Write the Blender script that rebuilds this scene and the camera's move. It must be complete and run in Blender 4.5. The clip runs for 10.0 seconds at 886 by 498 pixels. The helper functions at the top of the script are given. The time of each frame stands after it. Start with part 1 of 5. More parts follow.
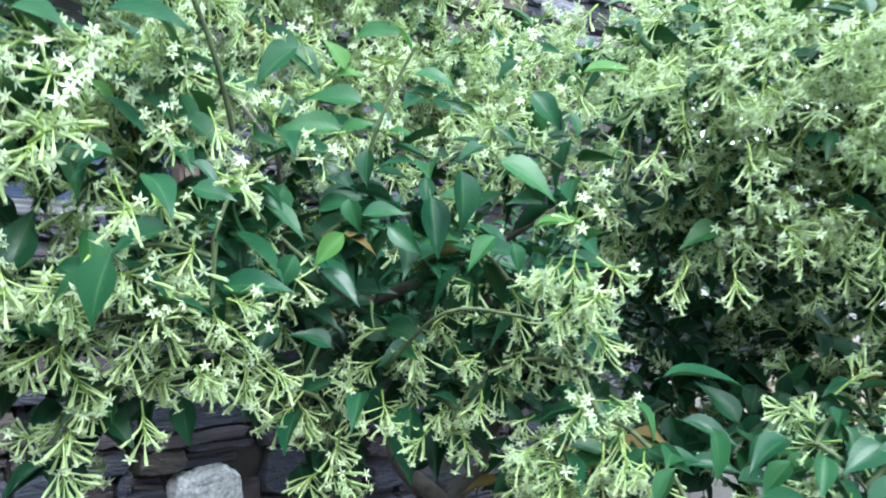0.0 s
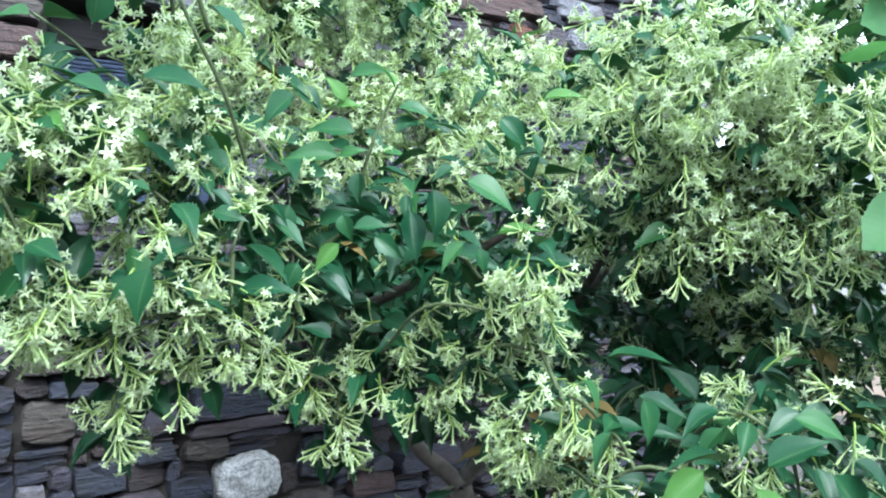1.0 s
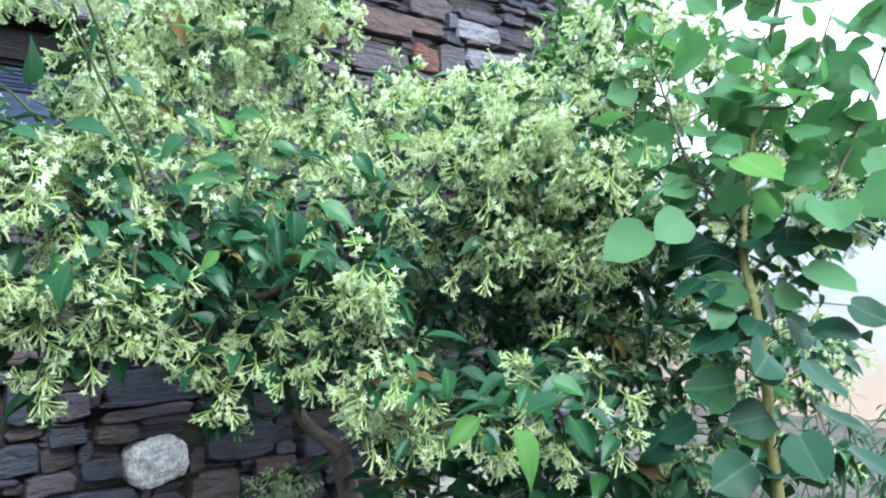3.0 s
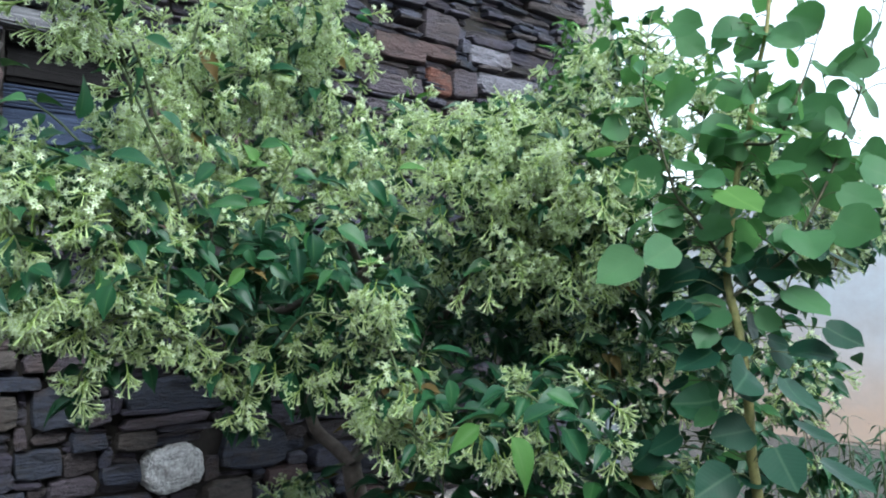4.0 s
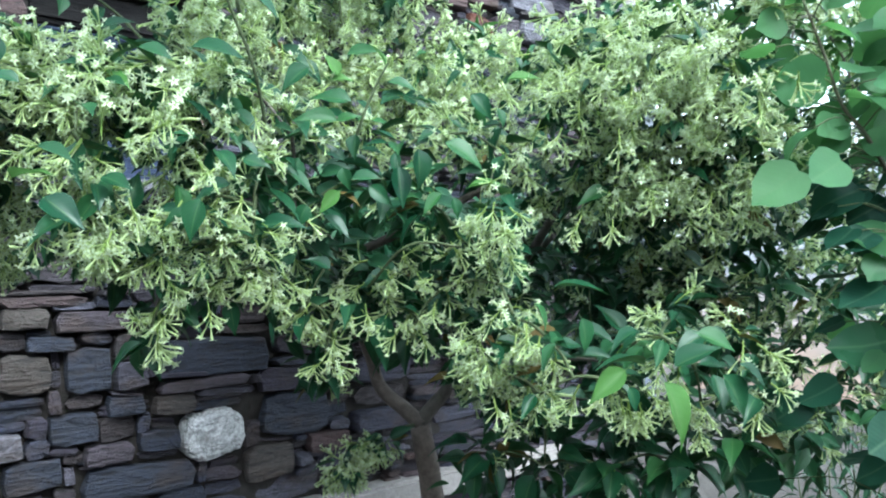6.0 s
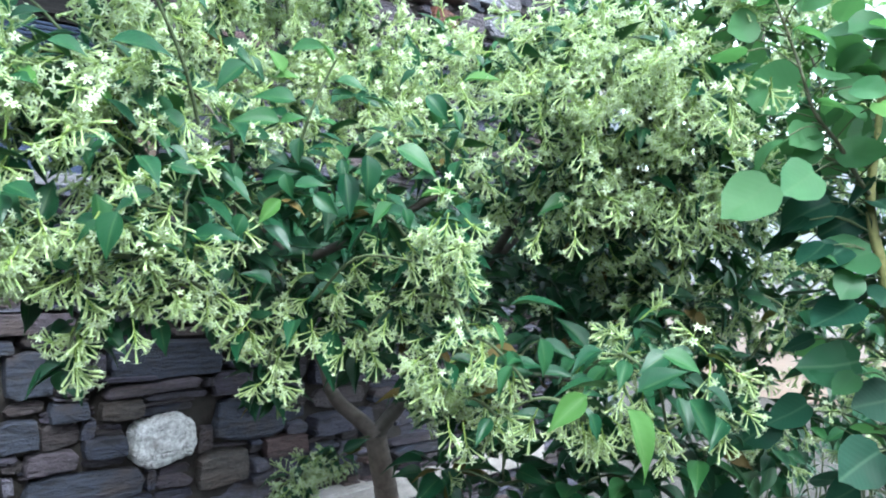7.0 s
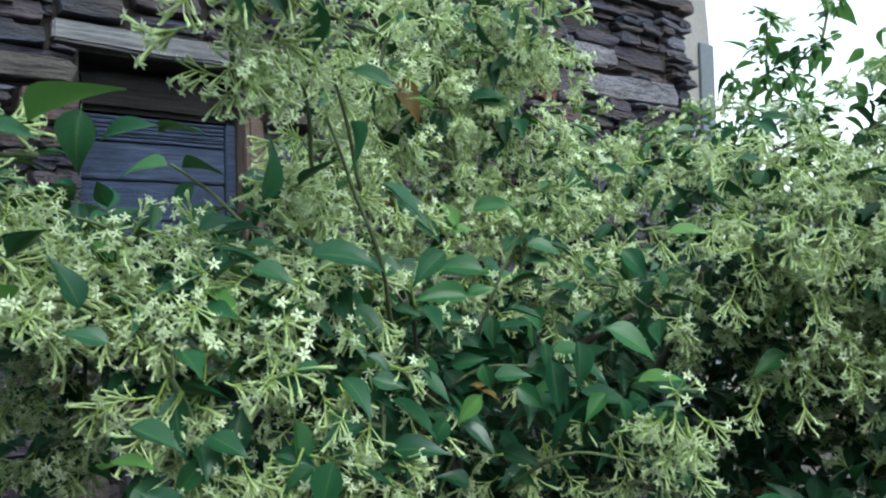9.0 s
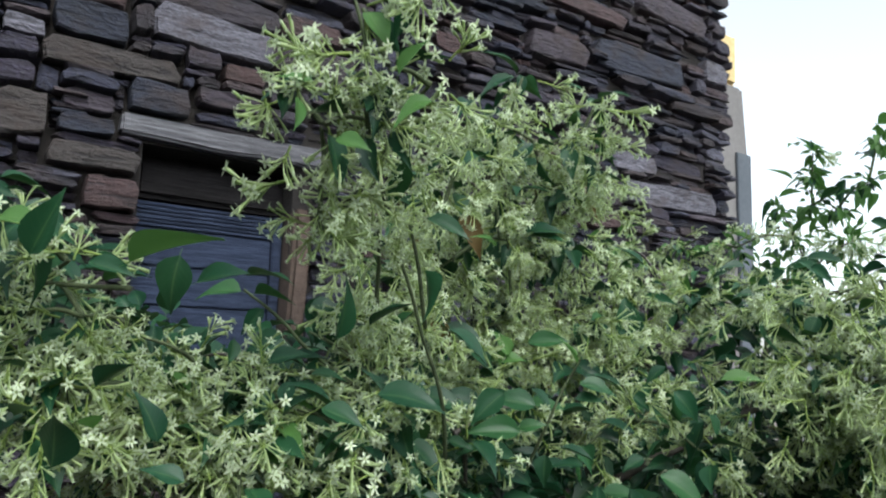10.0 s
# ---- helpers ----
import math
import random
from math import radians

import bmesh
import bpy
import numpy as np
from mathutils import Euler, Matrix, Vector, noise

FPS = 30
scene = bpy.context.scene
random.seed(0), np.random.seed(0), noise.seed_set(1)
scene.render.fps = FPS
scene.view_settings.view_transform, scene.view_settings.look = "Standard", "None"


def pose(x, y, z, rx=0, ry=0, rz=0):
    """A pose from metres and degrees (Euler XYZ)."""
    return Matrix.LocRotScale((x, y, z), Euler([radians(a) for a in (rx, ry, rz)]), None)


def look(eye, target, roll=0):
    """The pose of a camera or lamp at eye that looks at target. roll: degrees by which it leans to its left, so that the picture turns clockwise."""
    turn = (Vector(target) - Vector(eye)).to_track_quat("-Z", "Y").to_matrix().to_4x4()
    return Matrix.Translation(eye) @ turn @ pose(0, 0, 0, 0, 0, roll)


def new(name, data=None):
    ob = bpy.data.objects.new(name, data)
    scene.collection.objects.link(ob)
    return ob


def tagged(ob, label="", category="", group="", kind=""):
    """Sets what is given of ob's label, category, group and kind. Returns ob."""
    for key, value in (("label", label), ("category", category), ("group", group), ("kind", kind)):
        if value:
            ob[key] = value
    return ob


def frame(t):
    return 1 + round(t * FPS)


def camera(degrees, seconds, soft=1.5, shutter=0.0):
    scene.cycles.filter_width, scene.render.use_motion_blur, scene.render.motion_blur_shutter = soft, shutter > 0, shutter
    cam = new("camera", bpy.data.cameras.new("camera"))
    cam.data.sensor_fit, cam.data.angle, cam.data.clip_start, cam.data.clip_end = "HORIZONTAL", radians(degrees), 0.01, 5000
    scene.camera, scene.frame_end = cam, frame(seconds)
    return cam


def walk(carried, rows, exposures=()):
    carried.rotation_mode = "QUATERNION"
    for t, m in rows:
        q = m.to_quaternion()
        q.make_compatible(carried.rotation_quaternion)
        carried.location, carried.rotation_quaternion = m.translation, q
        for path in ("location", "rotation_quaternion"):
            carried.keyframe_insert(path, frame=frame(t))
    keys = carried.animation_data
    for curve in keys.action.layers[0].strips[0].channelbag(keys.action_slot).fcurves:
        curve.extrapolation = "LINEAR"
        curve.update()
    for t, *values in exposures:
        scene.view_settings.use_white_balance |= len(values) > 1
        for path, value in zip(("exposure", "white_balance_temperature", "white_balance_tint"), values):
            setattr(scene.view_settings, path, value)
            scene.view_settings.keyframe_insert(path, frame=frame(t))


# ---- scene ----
cam = camera(61.3, 10.0, soft=2.0, shutter=0.25)
PATH = [
    (0, (0.01, 0.059, 1.339), (1.234, 1.64, 1.396), 0.1),
    (0.5, (-0.002, -0.062, 1.36), (1.158, 1.567, 1.407), -1.3),
    (1, (-0.019, -0.087, 1.347), (1.118, 1.558, 1.388), -1.1),
    (1.5, (-0.081, -0.109, 1.328), (1.109, 1.499, 1.341), -2.2),
    (2, (-0.142, -0.173, 1.332), (1.206, 1.304, 1.378), -0.2),
    (2.5, (-0.127, -0.262, 1.334), (1.244, 1.194, 1.342), -0.7),
    (3, (-0.092, -0.359, 1.354), (1.201, 1.166, 1.387), -0.5),
    (3.2, (-0.104, -0.398, 1.363), (1.172, 1.140, 1.434), 0.1),
    (4.5, (-0.15, -0.439, 1.355), (1.116, 1.108, 1.431), 0.4),
    (5, (-0.135, -0.391, 1.345), (1.137, 1.151, 1.406), 0.6),
    (5.5, (-0.148, -0.311, 1.32), (1.113, 1.241, 1.366), 1.0),
    (6, (-0.162, -0.21, 1.293), (1.093, 1.347, 1.3), 0.1),
    (6.2, (-0.154, -0.188, 1.282), (1.106, 1.365, 1.313), -0.5),
    (7.3, (-0.096, -0.152, 1.347), (1.237, 1.339, 1.326), 0.8),
    (7.5, (-0.104, -0.122, 1.367), (1.205, 1.389, 1.362), 0.6),
    (8, (-0.112, -0.067, 1.409), (1.149, 1.485, 1.378), -0.5),
    (8.5, (-0.129, -0.025, 1.457), (1.103, 1.55, 1.471), -0.7),
    (9, (-0.157, 0.013, 1.5), (1.031, 1.621, 1.561), -1.5),
    (9.5, (-0.193, 0.02, 1.524), (0.956, 1.649, 1.694), -0.1),
    (10, (-0.203, 0.011, 1.555), (0.914, 1.645, 1.836), 1.9),
]
EXPOSURES = [
    (0, 1.67, 5550, -1), (3.2, 1.65, 5670, 0), (4.3, 0.64, 5830, 2), (5.0, 0.63, 5850, 2), (5.5, 1.28, 5610, -2), (6.0, 1.47, 5580, -2),
    (7.5, 1.80, 5590, 0), (8.3, 1.41, 5600, -1), (8.8, 0.73, 5800, -2), (9.3, 0.47, 5970, 1), (10, 0.20, 6120, 6),
]
walk(cam, [(t, look(eye, target, roll)) for t, eye, target, roll in PATH], EXPOSURES)

# ---- light ----
SUN_UP, SUN_TURN = radians(47), radians(189)
world = bpy.data.worlds.new("sky")
scene.world = world
world.use_nodes = True
wn = world.node_tree
sky = wn.nodes.new("ShaderNodeTexSky")
sky.sky_type, sky.sun_disc = "NISHITA", False
sky.sun_elevation, sky.sun_rotation = SUN_UP, SUN_TURN
sky.air_density, sky.dust_density, sky.ozone_density = 1.0, 2.2, 0.0
haze = wn.nodes.new("ShaderNodeHueSaturation")
haze.inputs["Saturation"].default_value, haze.inputs["Value"].default_value = 0.25, 2.0
wn.links.new(sky.outputs[0], haze.inputs["Color"])
wn.links.new(haze.outputs[0], wn.nodes["Background"].inputs[0])
wn.nodes["Background"].inputs[1].default_value = 0.15
sun = new("sun", bpy.data.lights.new("sun", "SUN"))
sun.data.energy, sun.data.angle, sun.data.color = 1.3, radians(22), (1.0, 0.97, 0.88)
sun_from = Vector((math.sin(SUN_TURN) * math.cos(SUN_UP), math.cos(SUN_TURN) * math.cos(SUN_UP), math.sin(SUN_UP)))
sun.matrix_world = look(sun_from * 30, (0, 0, 0))


# ---- materials ----
class Nodes:
    """Short hand for building a node material."""

    def __init__(self, name):
        self.m = bpy.data.materials.new(name)
        self.m.use_nodes = True
        self.t = self.m.node_tree
        self.b = self.t.nodes["Principled BSDF"]
        self.out = self.t.nodes["Material Output"]

    def n(self, kind, **inputs):
        node = self.t.nodes.new("ShaderNode" + kind)
        for k, v in inputs.items():
            self.put(node.inputs[k.replace("_", " ")], v)
        return node

    def put(self, socket, v):
        if isinstance(v, bpy.types.NodeSocket):
            self.t.links.new(v, socket)
        else:
            socket.default_value = v

    def noise(self, scale, detail=4.0, rough=0.55, coords=None):
        node = self.n("TexNoise", Scale=scale, Detail=detail, Roughness=rough)
        node.noise_dimensions = "3D"
        self.t.links.new(coords or self.coords(), node.inputs["Vector"])
        return node.outputs["Fac"]

    def coords(self, which="Object"):
        if not hasattr(self, "tc"):
            self.tc = self.n("TexCoord")
        return self.tc.outputs[which]

    def place(self):
        if not hasattr(self, "geo"):
            self.geo = self.n("NewGeometry")
        return self.geo.outputs["Position"]

    def chance(self):
        """A random number for each piece, be it an object or an island of a joined mesh."""
        self.place()
        info = self.n("ObjectInfo")
        add = self.math("ADD", info.outputs["Random"], self.geo.outputs["Random Per Island"])
        return self.math("FRACT", add, 0.0)

    def math(self, op, a, b):
        node = self.t.nodes.new("ShaderNodeMath")
        node.operation = op
        self.put(node.inputs[0], a)
        self.put(node.inputs[1], b)
        return node.outputs[0]

    def ramp(self, fac, stops, constant=False):
        node = self.t.nodes.new("ShaderNodeValToRGB")
        if constant:
            node.color_ramp.interpolation = "CONSTANT"
        e = node.color_ramp.elements
        while len(e) < len(stops):
            e.new(0.5)
        for el, (pos, col) in zip(e, stops):
            el.position, el.color = pos, (*col, 1) if len(col) == 3 else col
        self.put(node.inputs[0], fac)
        return node.outputs[0]

    def grey(self, fac, lo, hi, a=0.0, b=1.0):
        node = self.t.nodes.new("ShaderNodeMapRange")
        for i, v in enumerate((fac, lo, hi, a, b)):
            self.put(node.inputs[i], v)
        return node.outputs[0]

    def mix(self, fac, a, b, mode="MIX"):
        node = self.t.nodes.new("ShaderNodeMix")
        node.data_type, node.blend_type = "RGBA", mode
        self.put(node.inputs[0], fac)
        self.put(node.inputs[6], (*a, 1) if isinstance(a, tuple) else a)
        self.put(node.inputs[7], (*b, 1) if isinstance(b, tuple) else b)
        return node.outputs[2]

    def bump(self, height, strength, distance=0.01):
        node = self.n("Bump", Strength=strength, Distance=distance, Height=height)
        self.t.links.new(node.outputs[0], self.b.inputs["Normal"])

    def done(self, color, rough, **more):
        self.put(self.b.inputs["Base Color"], (*color, 1) if isinstance(color, tuple) else color)
        self.put(self.b.inputs["Roughness"], rough)
        for k, v in more.items():
            self.put(self.b.inputs[k.replace("_", " ")], v)
        return self.m

    def glow_through(self, color, share):
        """Light that passes through a thin leaf or petal."""
        tr = self.n("BsdfTranslucent", Color=color)
        mx = self.n("MixShader", Fac=share)
        self.t.links.new(self.b.outputs[0], mx.inputs[1])
        self.t.links.new(tr.outputs[0], mx.inputs[2])
        self.t.links.new(mx.outputs[0], self.out.inputs[0])


def leaf_material(name, tones, gloss=0.38, vein=(0.16, 0.24, 0.09), ribs=0.4, thin=0.10, shine=0.26):
    g = Nodes(name)
    base = g.ramp(g.chance(), tones)
    blotch = g.noise(14, 3, coords=g.place())
    base = g.mix(g.grey(blotch, 0.35, 0.7, 0, 0.35), base, tuple(1.5 * c for c in tones[-1][1]))
    uv = g.n("SeparateXYZ", Vector=g.coords("UV"))
    across = g.math("ABSOLUTE", g.math("SUBTRACT", uv.outputs[1], 0.5), 0)
    rib = g.grey(across, 0.010, 0.045, 0.22, 0.0)
    slant = g.math("ADD", uv.outputs[0], g.math("MULTIPLY", across, -0.55))
    wave = g.math("SINE", g.math("MULTIPLY", slant, 56.0), 0)
    side = g.grey(wave, 0.80, 1.0, 0.0, 0.06 * ribs)
    col = g.mix(g.math("MAXIMUM", rib, side), base, vein)
    g.bump(g.math("ADD", wave, g.math("MULTIPLY", rib, -2)), 0.07 * ribs, 0.002)
    m = g.done(col, g.grey(blotch, 0.3, 0.7, gloss - 0.06, gloss + 0.12), Specular_IOR_Level=shine)
    g.glow_through(g.mix(0.5, col, (0.14, 0.34, 0.07)), thin)
    return m


LEAF = leaf_material("bush_leaf", [(0.0, (0.006, 0.029, 0.016)), (0.45, (0.008, 0.040, 0.020)), (0.8, (0.013, 0.054, 0.023)), (1.0, (0.026, 0.085, 0.025))])
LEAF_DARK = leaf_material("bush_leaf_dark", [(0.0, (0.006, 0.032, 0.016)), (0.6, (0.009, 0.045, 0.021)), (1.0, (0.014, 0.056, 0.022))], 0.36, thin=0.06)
LEAF_DRY = leaf_material("dry_leaf", [(0.0, (0.075, 0.045, 0.020)), (1.0, (0.13, 0.10, 0.035))], 0.6, (0.10, 0.07, 0.03), 0.4, 0.12, 0.1)
# Young leaves; its paler colour also stands in for glare on high leaves.
LEAF_YOUNG_BACKLIT = leaf_material("bush_leaf_young_backlit", [(0.0, (0.044, 0.112, 0.026)), (1.0, (0.075, 0.165, 0.042))], 0.42, thin=0.26)
# Lit and shaded copies of one leaf: light by height is in the colour.
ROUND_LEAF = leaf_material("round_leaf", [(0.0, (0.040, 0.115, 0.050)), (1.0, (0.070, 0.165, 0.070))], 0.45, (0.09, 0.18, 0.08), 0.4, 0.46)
ROUND_LIT = leaf_material("round_leaf_lit", [(0.0, (0.055, 0.15, 0.068)), (1.0, (0.085, 0.185, 0.08))], 0.45, (0.12, 0.22, 0.10), 0.4, 0.42)
ROUND_SHADED = leaf_material("round_leaf_shaded", [(0.0, (0.006, 0.026, 0.017)), (1.0, (0.013, 0.045, 0.027))], 0.46, (0.10, 0.17, 0.10), 0.5, 0.06, 0.14)
ROUND_YELLOW = leaf_material("round_leaf_yellowish", [(0.0, (0.075, 0.17, 0.045)), (1.0, (0.09, 0.19, 0.05))], 0.45, (0.25, 0.4, 0.12), 0.15, 0.34)
ROUND_SHINY = leaf_material("round_leaf_shiny", [(0.0, (0.025, 0.08, 0.04)), (1.0, (0.03, 0.09, 0.045))], 0.25, (0.25, 0.36, 0.2), 0.15)


def petal_material(name, a, b, share):
    g = Nodes(name)
    col = g.ramp(g.chance(), [(0.0, a), (1.0, b)])
    fleck = g.noise(160, 2, coords=g.place())
    col = g.mix(g.grey(fleck, 0.4, 0.8, 0, 0.3), col, tuple(c * 0.72 for c in a))
    m = g.done(col, 0.55)
    g.glow_through(col, share)
    return m


TUBE = petal_material("flower_tube", (0.38, 0.495, 0.205), (0.55, 0.655, 0.34), 0.42)
STAR = petal_material("flower_star", (0.56, 0.665, 0.41), (0.70, 0.785, 0.56), 0.42)
CALYX = petal_material("calyx", (0.16, 0.25, 0.05), (0.32, 0.42, 0.11), 0.2)


def bark(name, a, b, scale=60):
    g = Nodes(name)
    f = g.noise(scale, 6, 0.65, g.place())
    big = g.noise(9, 3, coords=g.place())
    col = g.mix(g.grey(f, 0.3, 0.7), a, b)
    col = g.mix(g.grey(big, 0.45, 0.7, 0, 0.6), col, tuple(c * 0.6 for c in a))
    g.bump(f, 0.6, 0.004)
    return g.done(col, 0.8)


BARK = bark("bark", (0.085, 0.068, 0.058), (0.19, 0.158, 0.137))
# Same bark darkened for the shade among the leaves; the trunk keeps the lit tone.
SHADED_BARK = bark("shaded_bark", (0.06, 0.052, 0.044), (0.13, 0.115, 0.10))
TWIG = bark("green_twig", (0.05, 0.075, 0.03), (0.10, 0.125, 0.055), 120)
STEM = bark("sapling_stem", (0.13, 0.135, 0.045), (0.24, 0.22, 0.08), 90)
SAP_TWIG = bark("sapling_twig", (0.045, 0.05, 0.03), (0.09, 0.085, 0.045), 90)


def stone_material(name, tones, speck=0.5, rough=0.75):
    g = Nodes(name)
    base = g.ramp(g.chance(), tones)
    p = g.place()
    squash = g.n("Mapping", Vector=p, Scale=(1.0, 1.0, 1.7)).outputs[0]
    grain = g.noise(70, 6, 0.7, squash)
    patch = g.noise(7, 4, 0.6, squash)
    col = g.mix(g.grey(grain, 0.46, 0.70, 0, speck), base, g.mix(1.0, base, (2.3, 2.3, 2.4), "MULTIPLY"))
    col = g.mix(g.grey(grain, 0.30, 0.44, 0.6, 0), col, (0.008, 0.007, 0.008))
    col = g.mix(g.grey(patch, 0.50, 0.68, 0, 0.6), col, (0.046, 0.029, 0.022))
    lichen = g.noise(26, 5, 0.7, p)
    col = g.mix(g.grey(lichen, 0.66, 0.76, 0, 0.4), col, (0.17, 0.165, 0.165))
    layers = g.noise(26, 5, 0.62, g.n("Mapping", Vector=p, Scale=(0.45, 0.45, 2.6)).outputs[0])
    col = g.mix(g.grey(layers, 0.34, 0.47, 0.7, 0), col, (0.007, 0.007, 0.009))
    g.bump(g.math("ADD", g.math("MULTIPLY", layers, 2.4), g.math("ADD", grain, g.math("MULTIPLY", patch, 2.0))), 0.9, 0.011)
    return g.done(col, g.grey(grain, 0.3, 0.7, rough - 0.15, rough + 0.1))


SLATE = stone_material("slate", [(0.0, (0.007, 0.009, 0.019)), (0.16, (0.016, 0.019, 0.035)), (0.32, (0.030, 0.025, 0.041)), (0.45, (0.017, 0.013, 0.017)), (0.56, (0.036, 0.028, 0.031)), (0.66, (0.020, 0.022, 0.041)), (0.78, (0.051, 0.050, 0.070)), (0.85, (0.027, 0.022, 0.034)), (0.92, (0.049, 0.037, 0.040)), (0.965, (0.046, 0.023, 0.023)), (1.0, (0.087, 0.087, 0.119))], 0.75)
TONES = {
    "blue": stone_material("blue_slate", [(0, (0.017, 0.020, 0.034)), (1, (0.023, 0.027, 0.045))], 0.45),
    "brown": stone_material("brown_stone", [(0, (0.041, 0.034, 0.032)), (1, (0.052, 0.043, 0.039))], 0.55),
    "mauve": stone_material("mauve_stone", [(0, (0.039, 0.030, 0.040)), (1, (0.052, 0.042, 0.054))], 0.55),
    "red": stone_material("red_stone", [(0, (0.048, 0.026, 0.025)), (1, (0.056, 0.033, 0.034))], 0.5),
    "rust": stone_material("rust_stone", [(0, (0.085, 0.026, 0.015)), (1, (0.085, 0.026, 0.015))], 0.3),
    "pale": stone_material("pale_stone", [(0, (0.102, 0.098, 0.119)), (1, (0.130, 0.125, 0.152))], 0.7),
}


def quartz():
    g = Nodes("white_quartz")
    p = g.place()
    a, b = g.noise(45, 6, 0.75, p), g.noise(12, 4, 0.6, p)
    col = g.mix(g.grey(a, 0.36, 0.62), (0.20, 0.195, 0.20), (0.56, 0.56, 0.575))
    col = g.mix(g.grey(b, 0.58, 0.72, 0, 0.6), col, (0.19, 0.155, 0.13))
    g.bump(a, 1.0, 0.012)
    return g.done(col, 0.6)


TONES["quartz"] = quartz()


def earth(name, a, b, scale, strength=0.8):
    g = Nodes(name)
    p = g.place()
    f, s = g.noise(scale, 8, 0.7, p), g.noise(scale * 0.06, 4, 0.6, p)
    col = g.mix(g.grey(f, 0.3, 0.7), a, b)
    col = g.mix(g.grey(s, 0.4, 0.7, 0, 0.5), col, tuple(0.7 * c for c in a))
    g.bump(f, strength, 0.01)
    return g.done(col, 0.92)


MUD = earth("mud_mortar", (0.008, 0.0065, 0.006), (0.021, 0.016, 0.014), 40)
CLAY = earth("red_clay", (0.055, 0.038, 0.030), (0.095, 0.066, 0.052), 50)
SOIL = earth("soil", (0.045, 0.040, 0.037), (0.085, 0.077, 0.073), 30)
DUST = earth("pale_dusty_ground", (0.125, 0.102, 0.088), (0.18, 0.150, 0.132), 12, 0.3)
PLASTER = earth("grey_plaster", (0.16, 0.152, 0.15), (0.22, 0.21, 0.205), 25, 0.3)
# Cream plaster in sun: the warm light is part of this colour.
SUNLIT_PLASTER = earth("sunlit_plaster", (0.62, 0.46, 0.20), (0.74, 0.60, 0.33), 30, 0.3)
STEEL_BLUE = earth("grey_blue_tone", (0.085, 0.10, 0.12), (0.12, 0.135, 0.155), 30, 0.2)


def damp_render():
    g = Nodes("weathered_render")
    p = g.place()
    fine, big = g.noise(9, 6, 0.65, p), g.noise(0.9, 4, 0.6, p)
    up = g.n("SeparateXYZ", Vector=p).outputs[2]
    rise = g.math("ADD", up, g.math("MULTIPLY", big, 1.1))
    col = g.mix(g.grey(rise, 0.85, 1.75), (0.33, 0.245, 0.20), (0.30, 0.325, 0.37))
    col = g.mix(g.grey(fine, 0.35, 0.7, 0, 0.35), col, (0.22, 0.20, 0.19))
    g.bump(fine, 0.3, 0.01)
    return g.done(col, 0.9)


RENDER = damp_render()
LEDGE = earth("grey_ledge_stone", (0.20, 0.185, 0.18), (0.31, 0.285, 0.28), 45)


def old_wood(name, dark, pale, stripes):
    g = Nodes(name)
    p = g.place()
    fibre = g.noise(stripes, 6, 0.7, g.n("Mapping", Vector=p, Scale=(0.05, 1.0, 1.0)).outputs[0])
    blot = g.noise(9, 4, 0.6, p)
    col = g.mix(g.grey(fibre, 0.35, 0.65), dark, pale)
    col = g.mix(g.grey(blot, 0.5, 0.75, 0, 0.5), col, tuple(0.55 * c for c in dark))
    g.bump(fibre, 1.0, 0.006)
    return g.done(col, 0.85, Specular_IOR_Level=0.15)


GREY_WOOD = old_wood("silvered_wood", (0.050, 0.049, 0.056), (0.175, 0.173, 0.188), 130)
BLUE_WOOD = old_wood("blue_grey_painted_wood", (0.016, 0.022, 0.042), (0.044, 0.058, 0.100), 160)
# Near-black wood: shade of the beam and the recess is in its colour.
SHADED_WOOD = old_wood("shaded_wood", (0.006, 0.0055, 0.006), (0.018, 0.016, 0.017), 130)


# ---- mesh helpers ----
rng = random.Random(7)


def mesh_of(name, verts, faces, mats, slots=None, uvs=None, smooth=False):
    me = bpy.data.meshes.new(name)
    me.from_pydata([tuple(v) for v in verts], [], faces)
    for m in mats:
        me.materials.append(m)
    if slots is not None:
        me.polygons.foreach_set("material_index", slots)
    if uvs is not None:
        layer = me.uv_layers.new(name="UVMap")
        index = np.empty(len(me.loops), dtype=np.int32)
        me.loops.foreach_get("vertex_index", index)
        layer.data.foreach_set("uv", np.asarray(uvs, dtype=np.float32)[index].ravel())
    if smooth:
        me.polygons.foreach_set("use_smooth", [True] * len(me.polygons))
    me.update()
    return me


def part_of(name, me, parent, m=None, label=""):
    ob = new(name, me)
    ob.parent = parent
    if m is not None:
        ob.matrix_basis = m
    return tagged(ob, label)


def part(name, bm, material, parent, label="", m=None, smooth=False):
    me = bpy.data.meshes.new(name)
    bm.to_mesh(me)
    bm.free()
    me.materials.append(material)
    if smooth:
        me.polygons.foreach_set("use_smooth", [True] * len(me.polygons))
    return part_of(name, me, parent, m, label)


def block(x0, x1, y0, y1, z0, z1, bevel=0.004, jitter=0.0, cuts=0):
    """A box with softened edges and, if asked, an uneven surface."""
    bm = bmesh.new()
    bmesh.ops.create_cube(bm, size=1, matrix=Matrix.Translation(((x0 + x1) / 2, (y0 + y1) / 2, (z0 + z1) / 2)) @ Matrix.Diagonal((x1 - x0, y1 - y0, z1 - z0, 1)))
    if bevel:
        bmesh.ops.bevel(bm, geom=bm.edges[:], offset=bevel, segments=2, affect="EDGES")
    if cuts:
        bmesh.ops.subdivide_edges(bm, edges=[e for e in bm.edges if e.calc_length() > 0.04], cuts=cuts, use_grid_fill=True)
    if jitter:
        for v in bm.verts:
            v.co += jitter * Vector(noise.noise_vector(v.co * 9))
    return bm


